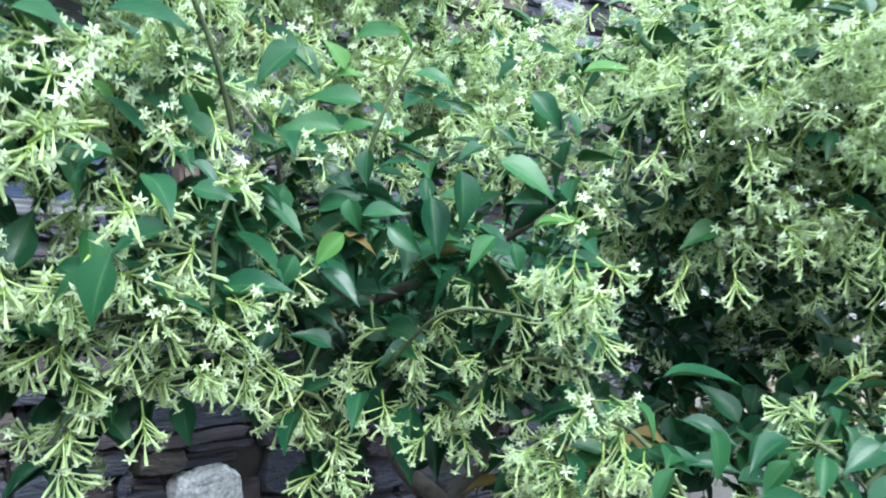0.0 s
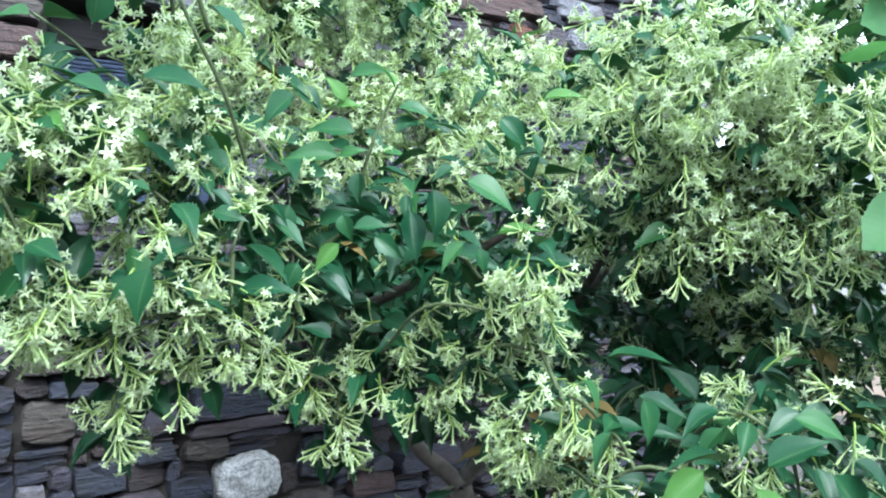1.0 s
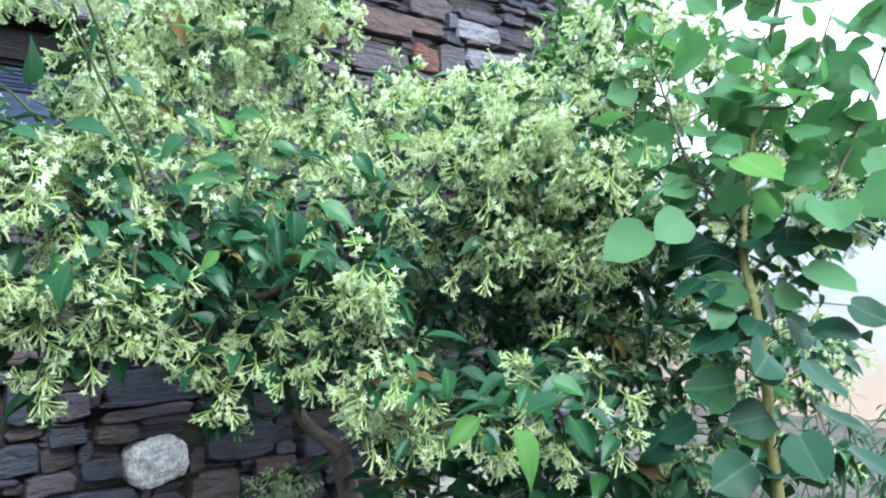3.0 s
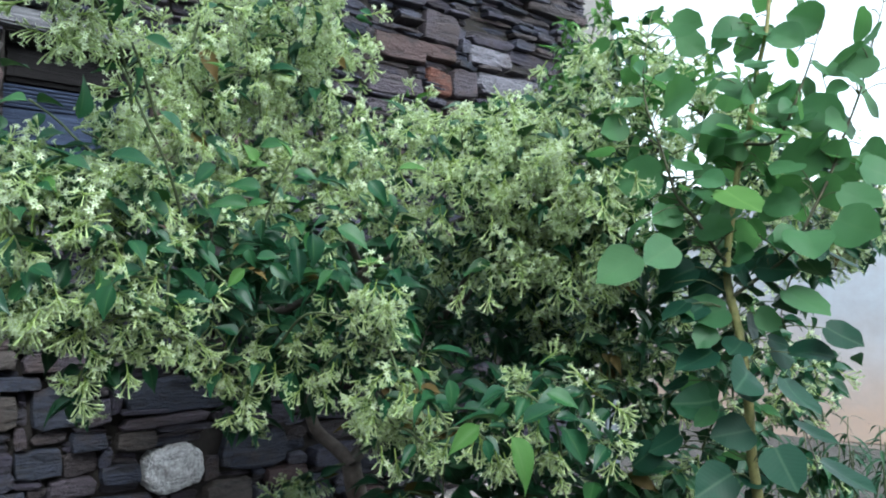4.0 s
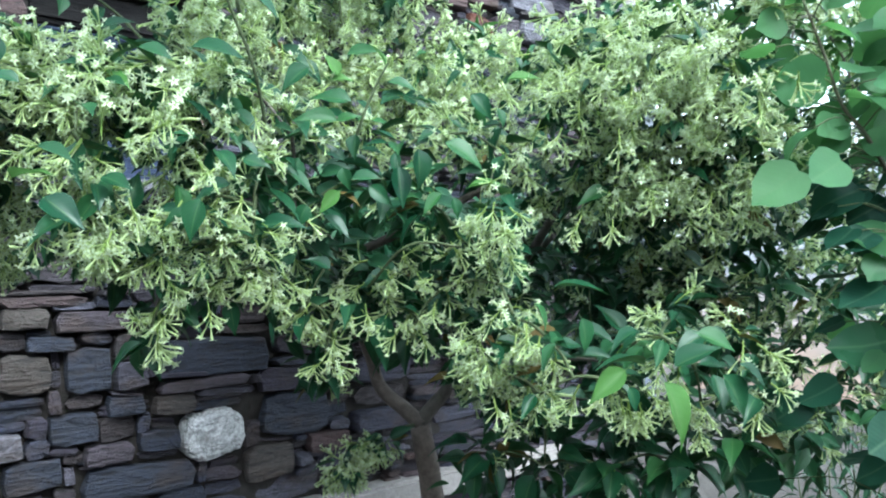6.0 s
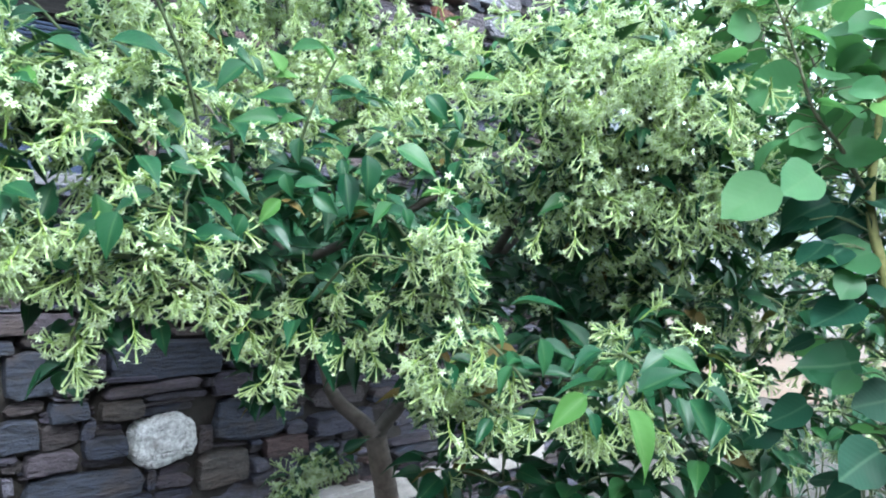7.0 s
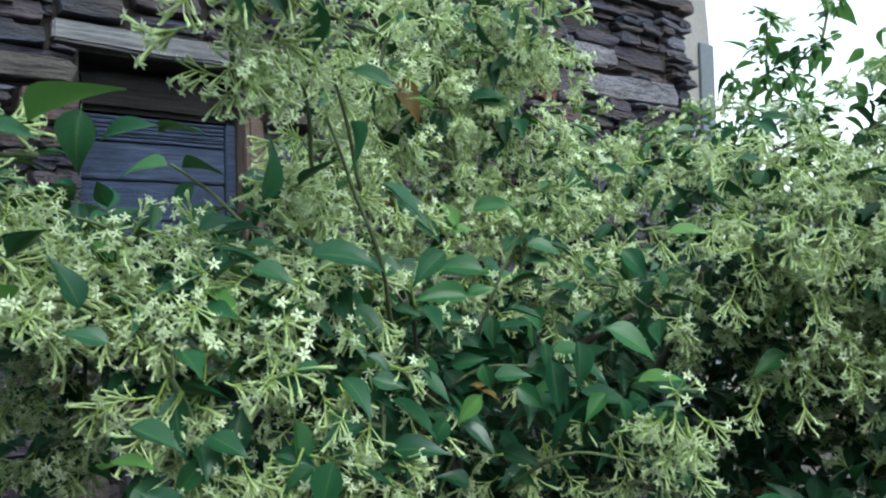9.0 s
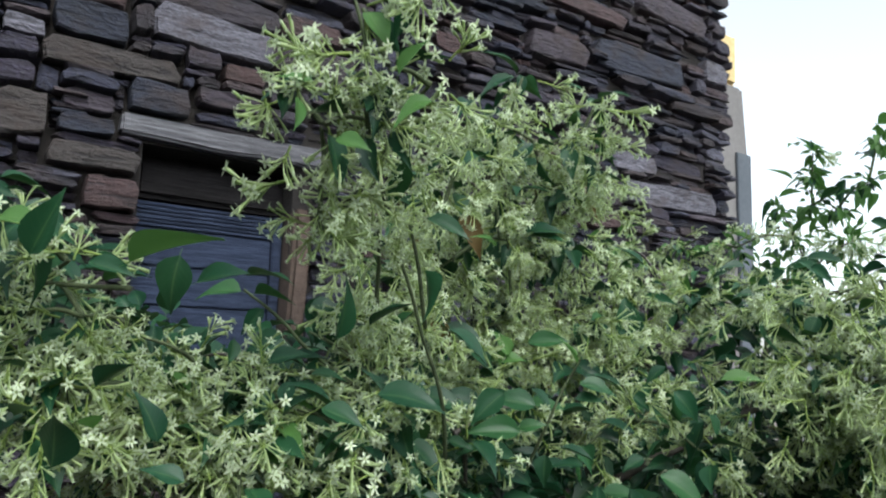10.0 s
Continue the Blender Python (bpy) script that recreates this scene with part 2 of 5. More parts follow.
def tube(points, radii, sides=6, cap=True):
    """Vertices and faces of a bent, tapering stem."""
    verts, faces = [], []
    pts = [Vector(p) for p in points]
    up = Vector((0.3, 0.9, 0.2))
    for i, p in enumerate(pts):
        d = (pts[min(i + 1, len(pts) - 1)] - pts[max(i - 1, 0)]).normalized()
        a = d.cross(up).normalized()
        b = d.cross(a)
        for k in range(sides):
            w = 2 * math.pi * k / sides
            verts.append(p + radii[i] * (math.cos(w) * a + math.sin(w) * b))
    for i in range(len(pts) - 1):
        for k in range(sides):
            q = (k + 1) % sides
            faces.append((i * sides + k, i * sides + q, (i + 1) * sides + q, (i + 1) * sides + k))
    if cap:
        faces.append(tuple(range(len(verts) - sides, len(verts))))
    return verts, faces


def smooth_line(points, steps=5, wobble=0.0, seed=0.0):
    """A Catmull-Rom curve through the points, slightly crooked."""
    p = [Vector(q) for q in points]
    p = [2 * p[0] - p[1], *p, 2 * p[-1] - p[-2]]
    out = []
    for i in range(1, len(p) - 2):
        for s in range(steps):
            u = s / steps
            out.append(0.5 * (2 * p[i] + (p[i + 1] - p[i - 1]) * u + (2 * p[i - 1] - 5 * p[i] + 4 * p[i + 1] - p[i + 2]) * u * u + (3 * p[i] - p[i - 1] - 3 * p[i + 1] + p[i + 2]) * u ** 3))
    out.append(p[-2])
    if wobble:
        out = [q + wobble * Vector(noise.noise_vector(q * 11 + Vector((seed, 0, 0)))) for q in out]
    return out


class Pile:
    """Gathers many small copies of meshes into one."""

    def __init__(self):
        self.v, self.f, self.s, self.u, self.n = [], [], [], [], 0

    def add(self, verts, faces, slots, uvs=None, m=None):
        a = np.asarray([tuple(q) for q in verts], dtype=np.float64) if not isinstance(verts, np.ndarray) else verts
        if m is not None:
            r = np.array(m)
            a = a @ r[:3, :3].T + r[:3, 3]
        self.v.append(a)
        self.f.extend(tuple(i + self.n for i in face) for face in faces)
        self.s.extend(slots)
        self.u.append(np.zeros((len(a), 2)) if uvs is None else np.asarray(uvs))
        self.n += len(a)

    def mesh(self, name, mats, smooth=True):
        return mesh_of(name, np.concatenate(self.v), self.f, mats, self.s, np.concatenate(self.u), smooth)


def aim(place, way, spin=0.0, size=1.0):
    """A pose whose Z looks along way."""
    return Matrix.Translation(place) @ Vector(way).to_track_quat("Z", "Y").to_matrix().to_4x4() @ Matrix.Rotation(spin, 4, "Z") @ Matrix.Scale(size, 4)


def leaf_pose(place, along, face, size):
    """A pose whose X runs along the leaf and whose Z is its upper face."""
    x = Vector(along).normalized()
    z = Vector(face)
    z = (z - z.dot(x) * x)
    z = z.normalized() if z.length > 1e-4 else x.orthogonal().normalized()
    m = Matrix((x, z.cross(x), z)).transposed().to_4x4()
    return Matrix.Translation(place) @ m @ Matrix.Scale(size, 4)


# ---- shapes of flowers and leaves ----
def flower(r, length, open_=1.0):
    """One slender tubular flower along Z: calyx, tube and five-pointed star."""
    verts, faces, slots = [], [], []
    rings = ((0.0, 0.0011, 2), (0.0038, 0.00065, 0), (length * 0.55, 0.00078, 0), (length * 0.84, 0.0017, 0), (length, 0.0015, 0))
    n = 5
    bend = Vector((r.uniform(-1, 1), r.uniform(-1, 1), 0)) * 0.008
    for z, rad, _ in rings:
        u = z / length
        for k in range(n):
            w = 2 * math.pi * k / n
            verts.append(Vector((rad * math.cos(w), rad * math.sin(w), z)) + bend * u * u)
    for i in range(len(rings) - 1):
        for k in range(n):
            q = (k + 1) % n
            faces.append((i * n + k, i * n + q, i * n + n + q, i * n + n + k))
            slots.append(rings[i][2])
    base = (len(rings) - 1) * n
    tip = Vector((0, 0, length)) + bend
    reach = r.uniform(0.0066, 0.0080) * open_
    rise = r.uniform(-0.0022, 0.0008) + (1 - open_) * 0.006
    for k in range(n):
        w = 2 * math.pi * (k + 0.5) / n
        mid = 0.55
        i0 = len(verts)
        for dw, f, dz in ((-0.42, mid, 0.8), (0.0, 1.0, 1.0), (0.42, mid, 0.8)):
            verts.append(tip + Vector((reach * f * math.cos(w + dw * 0.8), reach * f * math.sin(w + dw * 0.8), rise * dz)))
        a, b = base + k, base + (k + 1) % n
        faces += [(a, b, i0 + 2, i0), (i0, i0 + 2, i0 + 1)]
        slots += [1, 1]
    return verts, faces, slots


def flower_cluster(seed, count, spread, stalk):
    """A loose tuft of flowers on a short green stalk that grows along Z from the origin."""
    r = random.Random(seed)
    pile = Pile()
    bend = Vector((r.uniform(-1, 1), r.uniform(-1, 1), 0)) * 0.012
    line = [Vector((0, 0, 0)), Vector((0, 0, stalk * 0.5)) + bend * 0.4, Vector((0, 0, stalk)) + bend]
    v, f = tube(line, (0.0014, 0.0012, 0.0008), 4)
    pile.add(v, f, [2] * len(f))
    for i in range(count):
        u = 0.45 + 0.55 * (i + r.random()) / count
        p = line[0].lerp(line[2], u) + bend * 0.1
        w = i * 2.4 + r.uniform(-0.5, 0.5)
        tilt = spread * (0.35 + 0.75 * r.random()) * (1.25 - 0.5 * u)
        way = Vector((math.sin(tilt) * math.cos(w), math.sin(tilt) * math.sin(w), math.cos(tilt)))
        v, f, s = flower(r, r.uniform(0.022, 0.031), 1.0 if r.random() < 0.78 else 0.3)
        pile.add(v, f, s, None, aim(p, way, r.uniform(0, 6.28), r.uniform(0.88, 1.1)))
    return pile


def leaf_shape(droop, fold, width=0.30, curl=0.0, steps=7, tip=1.0):
    """A pointed leaf along X, one unit long, with a short stalk, a fold along the rib and a drooping tip."""
    verts, uvs, faces = [], [], []
    stalk = 0.10
    for i in range(steps + 1):
        u = i / steps
        x = stalk + (1 - stalk) * u
        half = 0.5 * width * (math.sin(math.pi * min(1, u ** 0.70)) ** 1.2) * (1.10 - 0.36 * u * u * tip) if 0 < u < 1 else 0.004
        z = -droop * x * x
        for j, side in enumerate((-1, -0.5, 0, 0.5, 1)):
            ripple = 0.012 * math.sin(9 * u + 2 * j) * abs(side)
            verts.append((x * (1 - 0.3 * droop * x), side * half + curl * x * x, z + fold * abs(side) * half + ripple))
            uvs.append((u, 0.5 + 0.5 * side))
    for i in range(steps):
        for j in range(4):
            a = i * 5 + j
            faces.append((a, a + 5, a + 6, a + 1))
    b = len(verts)
    verts += [(0, -0.006, 0), (0, 0.006, 0), (stalk, 0.006, 0), (stalk, -0.006, 0)]
    uvs += [(0, 0.5)] * 4
    faces.append((b, b + 3, b + 2, b + 1))
    return verts, faces, uvs


def round_leaf_shape(cup, seed):
    """A broad, nearly round leaf with a small point and a wavy rim; X from stalk to tip."""
    r = random.Random(seed)
    verts, uvs, faces = [(0.5, 0, -0.02)], [(0.5, 0.5)], []
    n = 20
    ph = r.uniform(0, 6)
    for ring, f in ((0, 0.5), (1, 1.0)):
        for k in range(n):
            w = 2 * math.pi * k / n
            rad = 0.5 * f * (1 + 0.05 * math.sin(3 * w + ph) + 0.03 * math.sin(7 * w + ph * 2))
            x, y = 0.5 + rad * math.cos(w) * 1.06, rad * math.sin(w) * (0.98 - 0.07 * math.cos(w))
            if ring == 1 and k == 0:
                x += 0.07
            if ring == 1 and k == n // 2:
                x += 0.05
            z = cup * (f * f) * (0.5 + 0.5 * math.cos(2 * w)) - 0.10 * x * x + 0.05 * f * math.sin(2 * w + ph) + 0.22 * abs(y)
            verts.append((x, y, z))
            uvs.append((x, 0.5 + y))
    for k in range(n):
        q = (k + 1) % n
        faces.append((0, 1 + k, 1 + q))
        faces.append((1 + k, 1 + n + k, 1 + n + q, 1 + q))
    return verts, faces, uvs


# ---- ground ----
def build_ground():
    n, size = 48, 400.0
    bm = bmesh.new()
    bmesh.ops.create_grid(bm, x_segments=n, y_segments=n, size=size)
    for v in bm.verts:
        v.co.x, v.co.y = (math.copysign((abs(c) / size) ** 3 * size, c) for c in (v.co.x, v.co.y))
        v.co.z = 0.03 * noise.noise(v.co * 0.5)
    me = bpy.data.meshes.new("ground")
    bm.to_mesh(me)
    bm.free()
    me.materials.append(DUST)
    tagged(new("ground", me), "pale dusty ground that runs out to the horizon", "ground", kind="structure")
    # Dark soil, spread far past the bush to cut light bounced off pale ground.
    bm = bmesh.new()
    bmesh.ops.create_grid(bm, x_segments=60, y_segments=60, size=1, matrix=Matrix.Translation((1.0, 1.0, 0.03)) @ Matrix.Diagonal((5.6, 5.3, 1, 1)))
    for v in bm.verts:
        edge = min(1, 8 * max(0.0, 1 - max(abs(v.co.x - 1.0) / 5.6, abs(v.co.y - 1.0) / 5.3)))
        v.co.z += edge * (0.05 + 0.04 * noise.noise(v.co * 4)) - 0.06 * (1 - edge)
    me = bpy.data.meshes.new("bed_bounce_cut")
    bm.to_mesh(me)
    bm.free()
    me.materials.append(SOIL)
    tagged(new("bed_bounce_cut", me), "dark bare soil before the wall, widened to cut bounced light", "soil", kind="structure")


build_ground()

# ---- lists of the plants' shapes ----
BUSH_SPRAYS = {}
BUSH_SPRAYS['left_low'] = [
    (0.05, 0.69, 1.33, 0.038, 1, 0.1), (0.09, 0.66, 1.33, 0.049, 1, 0.2), (0.15, 0.64, 1.35, 0.050, 1, 0.2), (0.12, 0.68, 1.29, 0.031, 1, 0),
    (0.18, 0.66, 1.30, 0.040, 1, 0.1), (0.23, 0.65, 1.31, 0.037, 1, 0.1), (0.23, 0.68, 1.27, 0.029, 1, 0), (0.14, 0.70, 1.23, 0.018, 0.6, 0),
    (0.28, 0.70, 1.26, 0.026, 0.8, 0), (0.13, 0.71, 1.20, 0.010, 0.35, 0), (0.18, 0.69, 1.25, 0.023, 0.8, 0), (0.07, 0.71, 1.30, 0.027, 1, 0),
]
BUSH_SPRAYS['left_mid'] = [
    (0.04, 0.67, 1.47, 0.044, 1, 0.5), (0.05, 0.65, 1.37, 0.051, 1, 0.4), (0.11, 0.64, 1.44, 0.053, 1, 0.4), (0.17, 0.63, 1.41, 0.047, 0.8, 0.7),
    (0.23, 0.65, 1.36, 0.041, 0.8, 0.6), (0.03, 0.64, 1.42, 0.043, 1, 0.2), (0.20, 0.69, 1.47, 0.046, 0.8, 0.5), (0.08, 0.68, 1.50, 0.035, 0.9, 0.4),
    (0.26, 0.67, 1.41, 0.038, 0.4, 0.9),
]
BUSH_SPRAYS['left_side'] = [
    (-0.15, 0.69, 1.65, 0.016, 0.5, 0.4), (-0.11, 0.69, 1.62, 0.014, 0.5, 0.2), (-0.13, 0.79, 1.58, 0.036, 1, 0.1), (-0.08, 0.80, 1.58, 0.033, 1, 0.1),
    (-0.02, 0.80, 1.56, 0.031, 1, 0.1), (-0.12, 0.74, 1.52, 0.034, 1, 0.2), (-0.08, 0.74, 1.52, 0.035, 1, 0.2), (-0.02, 0.75, 1.51, 0.037, 1, 0.2),
    (0.04, 0.77, 1.52, 0.034, 1, 0.2), (0.08, 0.74, 1.51, 0.034, 1, 0.2), (0.15, 0.76, 1.53, 0.030, 1, 0.3), (-0.13, 0.68, 1.49, 0.026, 1, 0.2),
    (-0.08, 0.70, 1.48, 0.028, 0.9, 0.2), (-0.02, 0.71, 1.48, 0.030, 0.9, 0.2),
]
BUSH_SPRAYS['left_back'] = [
    (-0.18, 0.91, 1.60, 0.045, 1, 0.2), (-0.18, 0.86, 1.52, 0.042, 1, 0.2), (-0.16, 0.80, 1.49, 0.030, 0.9, 0.2), (0.03, 0.70, 1.48, 0.031, 0.9, 0.4),
    (0.07, 0.67, 1.48, 0.031, 0.9, 0.4), (0.13, 0.65, 1.48, 0.032, 0.9, 0.5), (0.20, 0.66, 1.49, 0.034, 0.9, 0.5), (0.05, 0.88, 1.54, 0.029, 0.9, 0.2),
    (0.20, 0.78, 1.51, 0.032, 0.9, 0.3), (-0.12, 0.86, 1.63, 0.028, 0.8, 0.1), (-0.18, 0.84, 1.65, 0.032, 0.8, 0.3),
]
BUSH_SPRAYS['top_shoot'] = [
    (0.02, 0.56, 1.76, 0.023, 0.9, 0.3), (0.05, 0.54, 1.77, 0.027, 1, 0.8), (0.08, 0.51, 1.78, 0.023, 0.6, 0.9), (0.12, 0.51, 1.78, 0.021, 0.8, 0.2),
    (0.07, 0.53, 1.74, 0.027, 1, 0.7), (0.04, 0.55, 1.73, 0.023, 1, 0.4), (0.12, 0.56, 1.75, 0.027, 1, 0.4), (0.05, 0.57, 1.69, 0.026, 1, 0.1),
    (0.10, 0.58, 1.70, 0.029, 1, 0.1), (0.07, 0.60, 1.66, 0.017, 0.9, 0), (0.19, 0.63, 1.73, 0.031, 1, 0.2), (0.16, 0.66, 1.68, 0.028, 0.9, 0.2),
    (0.06, 0.52, 1.83, 0.018, 0.4, 0.6), (0.09, 0.49, 1.84, 0.020, 0.4, 0.9),
]
BUSH_SPRAYS['side_shoot'] = [
    (0.39, 0.78, 1.86, 0.034, 0.9, 0.3), (0.44, 0.75, 1.84, 0.042, 0.9, 0.3), (0.49, 0.71, 1.85, 0.034, 1, 0.2), (0.50, 0.69, 1.89, 0.019, 0.7, 0.1),
    (0.42, 0.75, 1.93, 0.023, 0.3, 0.6), (0.31, 0.72, 1.80, 0.031, 0.9, 0.2), (0.49, 0.78, 1.79, 0.044, 0.9, 0.3), (0.53, 0.75, 1.80, 0.033, 1, 0.1),
    (0.41, 0.78, 1.77, 0.038, 0.9, 0.3), (0.30, 0.74, 1.73, 0.034, 0.9, 0.4), (0.43, 0.78, 1.71, 0.045, 0.9, 0.4), (0.34, 0.78, 1.68, 0.043, 0.8, 0.5),
    (0.56, 0.81, 1.72, 0.046, 0.9, 0.3),
]
BUSH_SPRAYS['leafy_heart'] = [
    (0.35, 0.70, 1.37, 0.063, 0.25, 1), (0.42, 0.64, 1.39, 0.054, 0.2, 1), (0.47, 0.60, 1.36, 0.045, 0.4, 0.8), (0.41, 0.75, 1.29, 0.048, 0.35, 0.4),
    (0.43, 0.76, 1.49, 0.056, 1.2, 0.25), (0.59, 0.70, 1.48, 0.053, 1.0, 0.35), (0.32, 0.72, 1.45, 0.052, 1.1, 0.4), (0.50, 0.70, 1.45, 0.049, 0.7, 0.6),
    (0.34, 0.74, 1.31, 0.041, 0.4, 0.5),
]
BUSH_SPRAYS['hanging_tufts'] = [
    (0.39, 0.74, 1.19, 0.038, 1, 0), (0.42, 0.72, 1.21, 0.034, 0.9, 0.1), (0.39, 0.75, 1.14, 0.025, 0.8, 0), (0.35, 0.73, 1.22, 0.037, 0.8, 0.1),
    (0.50, 0.59, 1.33, 0.036, 1, 0.1), (0.53, 0.57, 1.29, 0.033, 1.2, 0.1), (0.491, 0.498, 1.349, 0.034, 1.6, 0.1), (0.508, 0.497, 1.320, 0.024, 1.4, 0), (0.48, 0.67, 1.27, 0.047, 0.9, 0.2), (0.45, 0.70, 1.25, 0.043, 0.8, 0.2),
    (0.50, 0.62, 1.24, 0.037, 0.8, 0.1), (0.47, 0.68, 1.21, 0.036, 0.5, 0.1), (0.477, 0.648, 1.186, 0.028, 0.8, 0.1), (0.450, 0.737, 1.277, 0.040, 0.05, 0.7),
]
BUSH_SPRAYS['front_spray'] = [
    (0.545, 0.565, 1.17, 0.038, 1.3, 0.4), (0.555, 0.52, 1.20, 0.042, 1.0, 0.62), (0.54, 0.59, 1.14, 0.030, 1.4, 0.12), (0.565, 0.54, 1.12, 0.036, 1.5, 0.18),
    (0.58, 0.48, 1.17, 0.044, 0.35, 1), (0.63, 0.42, 1.12, 0.043, 0.73, 0.44), (0.58, 0.50, 1.10, 0.034, 0.6, 0.12), (0.65, 0.41, 1.10, 0.036, 0.8, 0.12),
    (0.70, 0.39, 1.18, 0.040, 0.35, 1), (0.73, 0.36, 1.14, 0.044, 0.82, 0.44), (0.77, 0.33, 1.18, 0.040, 0.4, 0.88), (0.76, 0.36, 1.08, 0.040, 0.7, 0.18),
    (0.82, 0.33, 1.10, 0.036, 0.73, 0.31), (0.74, 0.39, 1.21, 0.034, 0.45, 0.49),
]
BUSH_SPRAYS['middle_crown'] = [
    (0.32, 0.84, 1.64, 0.059, 0.9, 0.2), (0.43, 0.88, 1.71, 0.063, 1, 0.2), (0.53, 0.86, 1.75, 0.066, 1, 0.15), (0.62, 0.85, 1.80, 0.051, 1, 0.15),
    (0.62, 0.85, 1.68, 0.057, 1, 0.15), (0.52, 0.87, 1.64, 0.066, 1, 0.2), (0.42, 0.90, 1.59, 0.063, 0.9, 0.25), (0.28, 0.81, 1.53, 0.057, 0.8, 0.25),
    (0.55, 0.79, 1.55, 0.058, 0.9, 0.2), (0.68, 0.81, 1.60, 0.051, 0.8, 0.2), (0.78, 0.86, 1.62, 0.048, 0.8, 0.25), (0.90, 0.88, 1.66, 0.051, 0.7, 0.25),
    (0.72, 0.78, 1.54, 0.051, 0.8, 0.25),
]
BUSH_SPRAYS['crown_front'] = [
    (0.19, 0.76, 1.59, 0.036, 1, 0.2), (0.23, 0.79, 1.66, 0.042, 1, 0.2), (0.21, 0.76, 1.53, 0.036, 1, 0.3), (0.28, 0.82, 1.73, 0.045, 1, 0.2),
    (0.31, 0.80, 1.59, 0.045, 1, 0.2), (0.47, 0.86, 1.60, 0.050, 1, 0.15), (0.53, 0.84, 1.57, 0.050, 1, 0.15), (0.61, 0.84, 1.61, 0.050, 1, 0.15),
    (0.62, 0.78, 1.54, 0.046, 1, 0.25), (0.43, 0.85, 1.54, 0.046, 1, 0.2), (0.39, 0.88, 1.68, 0.050, 1, 0.2), (0.50, 0.90, 1.72, 0.052, 1, 0.15),
    (0.35, 0.86, 1.78, 0.045, 0.9, 0.2),
]
BUSH_SPRAYS['upper_crown'] = [
    (0.42, 1.02, 1.82, 0.057, 0.9, 0.2), (0.48, 0.96, 1.84, 0.062, 1, 0.15), (0.57, 0.88, 1.86, 0.057, 1, 0.15), (0.63, 0.83, 1.86, 0.040, 1, 0.1),
    (0.95, 0.84, 1.67, 0.058, 0.8, 0.2), (0.21, 0.74, 1.60, 0.039, 0.7, 0.2), (0.52, 0.93, 1.91, 0.057, 0.9, 0.15),
]
BUSH_SPRAYS['right_crown'] = [
    (0.61, 0.62, 1.45, 0.049, 0.7, 0.5), (0.71, 0.59, 1.51, 0.061, 0.9, 0.4), (0.76, 0.49, 1.55, 0.064, 1, 0.3), (0.81, 0.41, 1.55, 0.067, 1, 0.3),
    (0.82, 0.47, 1.64, 0.065, 1, 0.3), (0.86, 0.40, 1.69, 0.064, 1, 0.3), (0.84, 0.61, 1.65, 0.049, 0.9, 0.4), (0.85, 0.37, 1.60, 0.058, 1, 0.3),
    (0.84, 0.42, 1.46, 0.059, 0.9, 0.3), (0.86, 0.54, 1.43, 0.053, 0.6, 0.6), (0.80, 0.59, 1.39, 0.053, 0.75, 0.4), (0.78, 0.67, 1.41, 0.044, 0.5, 0.5),
    (0.92, 0.43, 1.42, 0.051, 0.65, 0.5), (0.95, 0.40, 1.52, 0.061, 0.9, 0.3),
]
BUSH_SPRAYS['right_edge'] = [
    (0.96, 0.38, 1.71, 0.056, 0.9, 0.4), (0.93, 0.40, 1.79, 0.046, 0.8, 0.4), (1.03, 0.39, 1.62, 0.063, 0.7, 0.5), (1.16, 0.42, 1.52, 0.068, 0.7, 0.4),
    (1.15, 0.44, 1.40, 0.057, 0.6, 0.4), (1.34, 0.40, 1.59, 0.073, 0.6, 0.4), (1.53, 0.37, 1.54, 0.077, 0.7, 0.4), (1.72, 0.35, 1.44, 0.061, 0.8, 0.3),
    (1.66, 0.41, 1.42, 0.061, 0.7, 0.3), (1.47, 0.43, 1.45, 0.077, 0.6, 0.4), (1.29, 0.43, 1.70, 0.060, 0.5, 0.6), (1.14, 0.42, 1.79, 0.057, 0.5, 0.6),
]
BUSH_SPRAYS['low_back'] = [
    (1.16, 0.56, 1.27, 0.060, 0.5, 0.4), (1.15, 0.63, 1.31, 0.062, 0.4, 0.4), (1.18, 0.55, 1.18, 0.060, 0.5, 0.3), (1.24, 0.50, 1.25, 0.060, 0.5, 0.4),
    (1.11, 0.55, 1.21, 0.053, 0.6, 0.3), (1.15, 0.76, 1.25, 0.066, 0.15, 0.5), (1.24, 0.50, 1.11, 0.060, 0.6, 0.4), (1.31, 0.45, 1.18, 0.060, 0.4, 0.4),
    (1.62, 0.44, 1.27, 0.082, 0.4, 0.4), (1.65, 0.43, 1.16, 0.068, 0.4, 0.4), (1.13, 0.47, 1.03, 0.051, 0.5, 0.5), (1.22, 0.40, 1.02, 0.045, 0.4, 0.4),
    (0.96, 0.73, 1.18, 0.054, 0.1, 0.5),
]
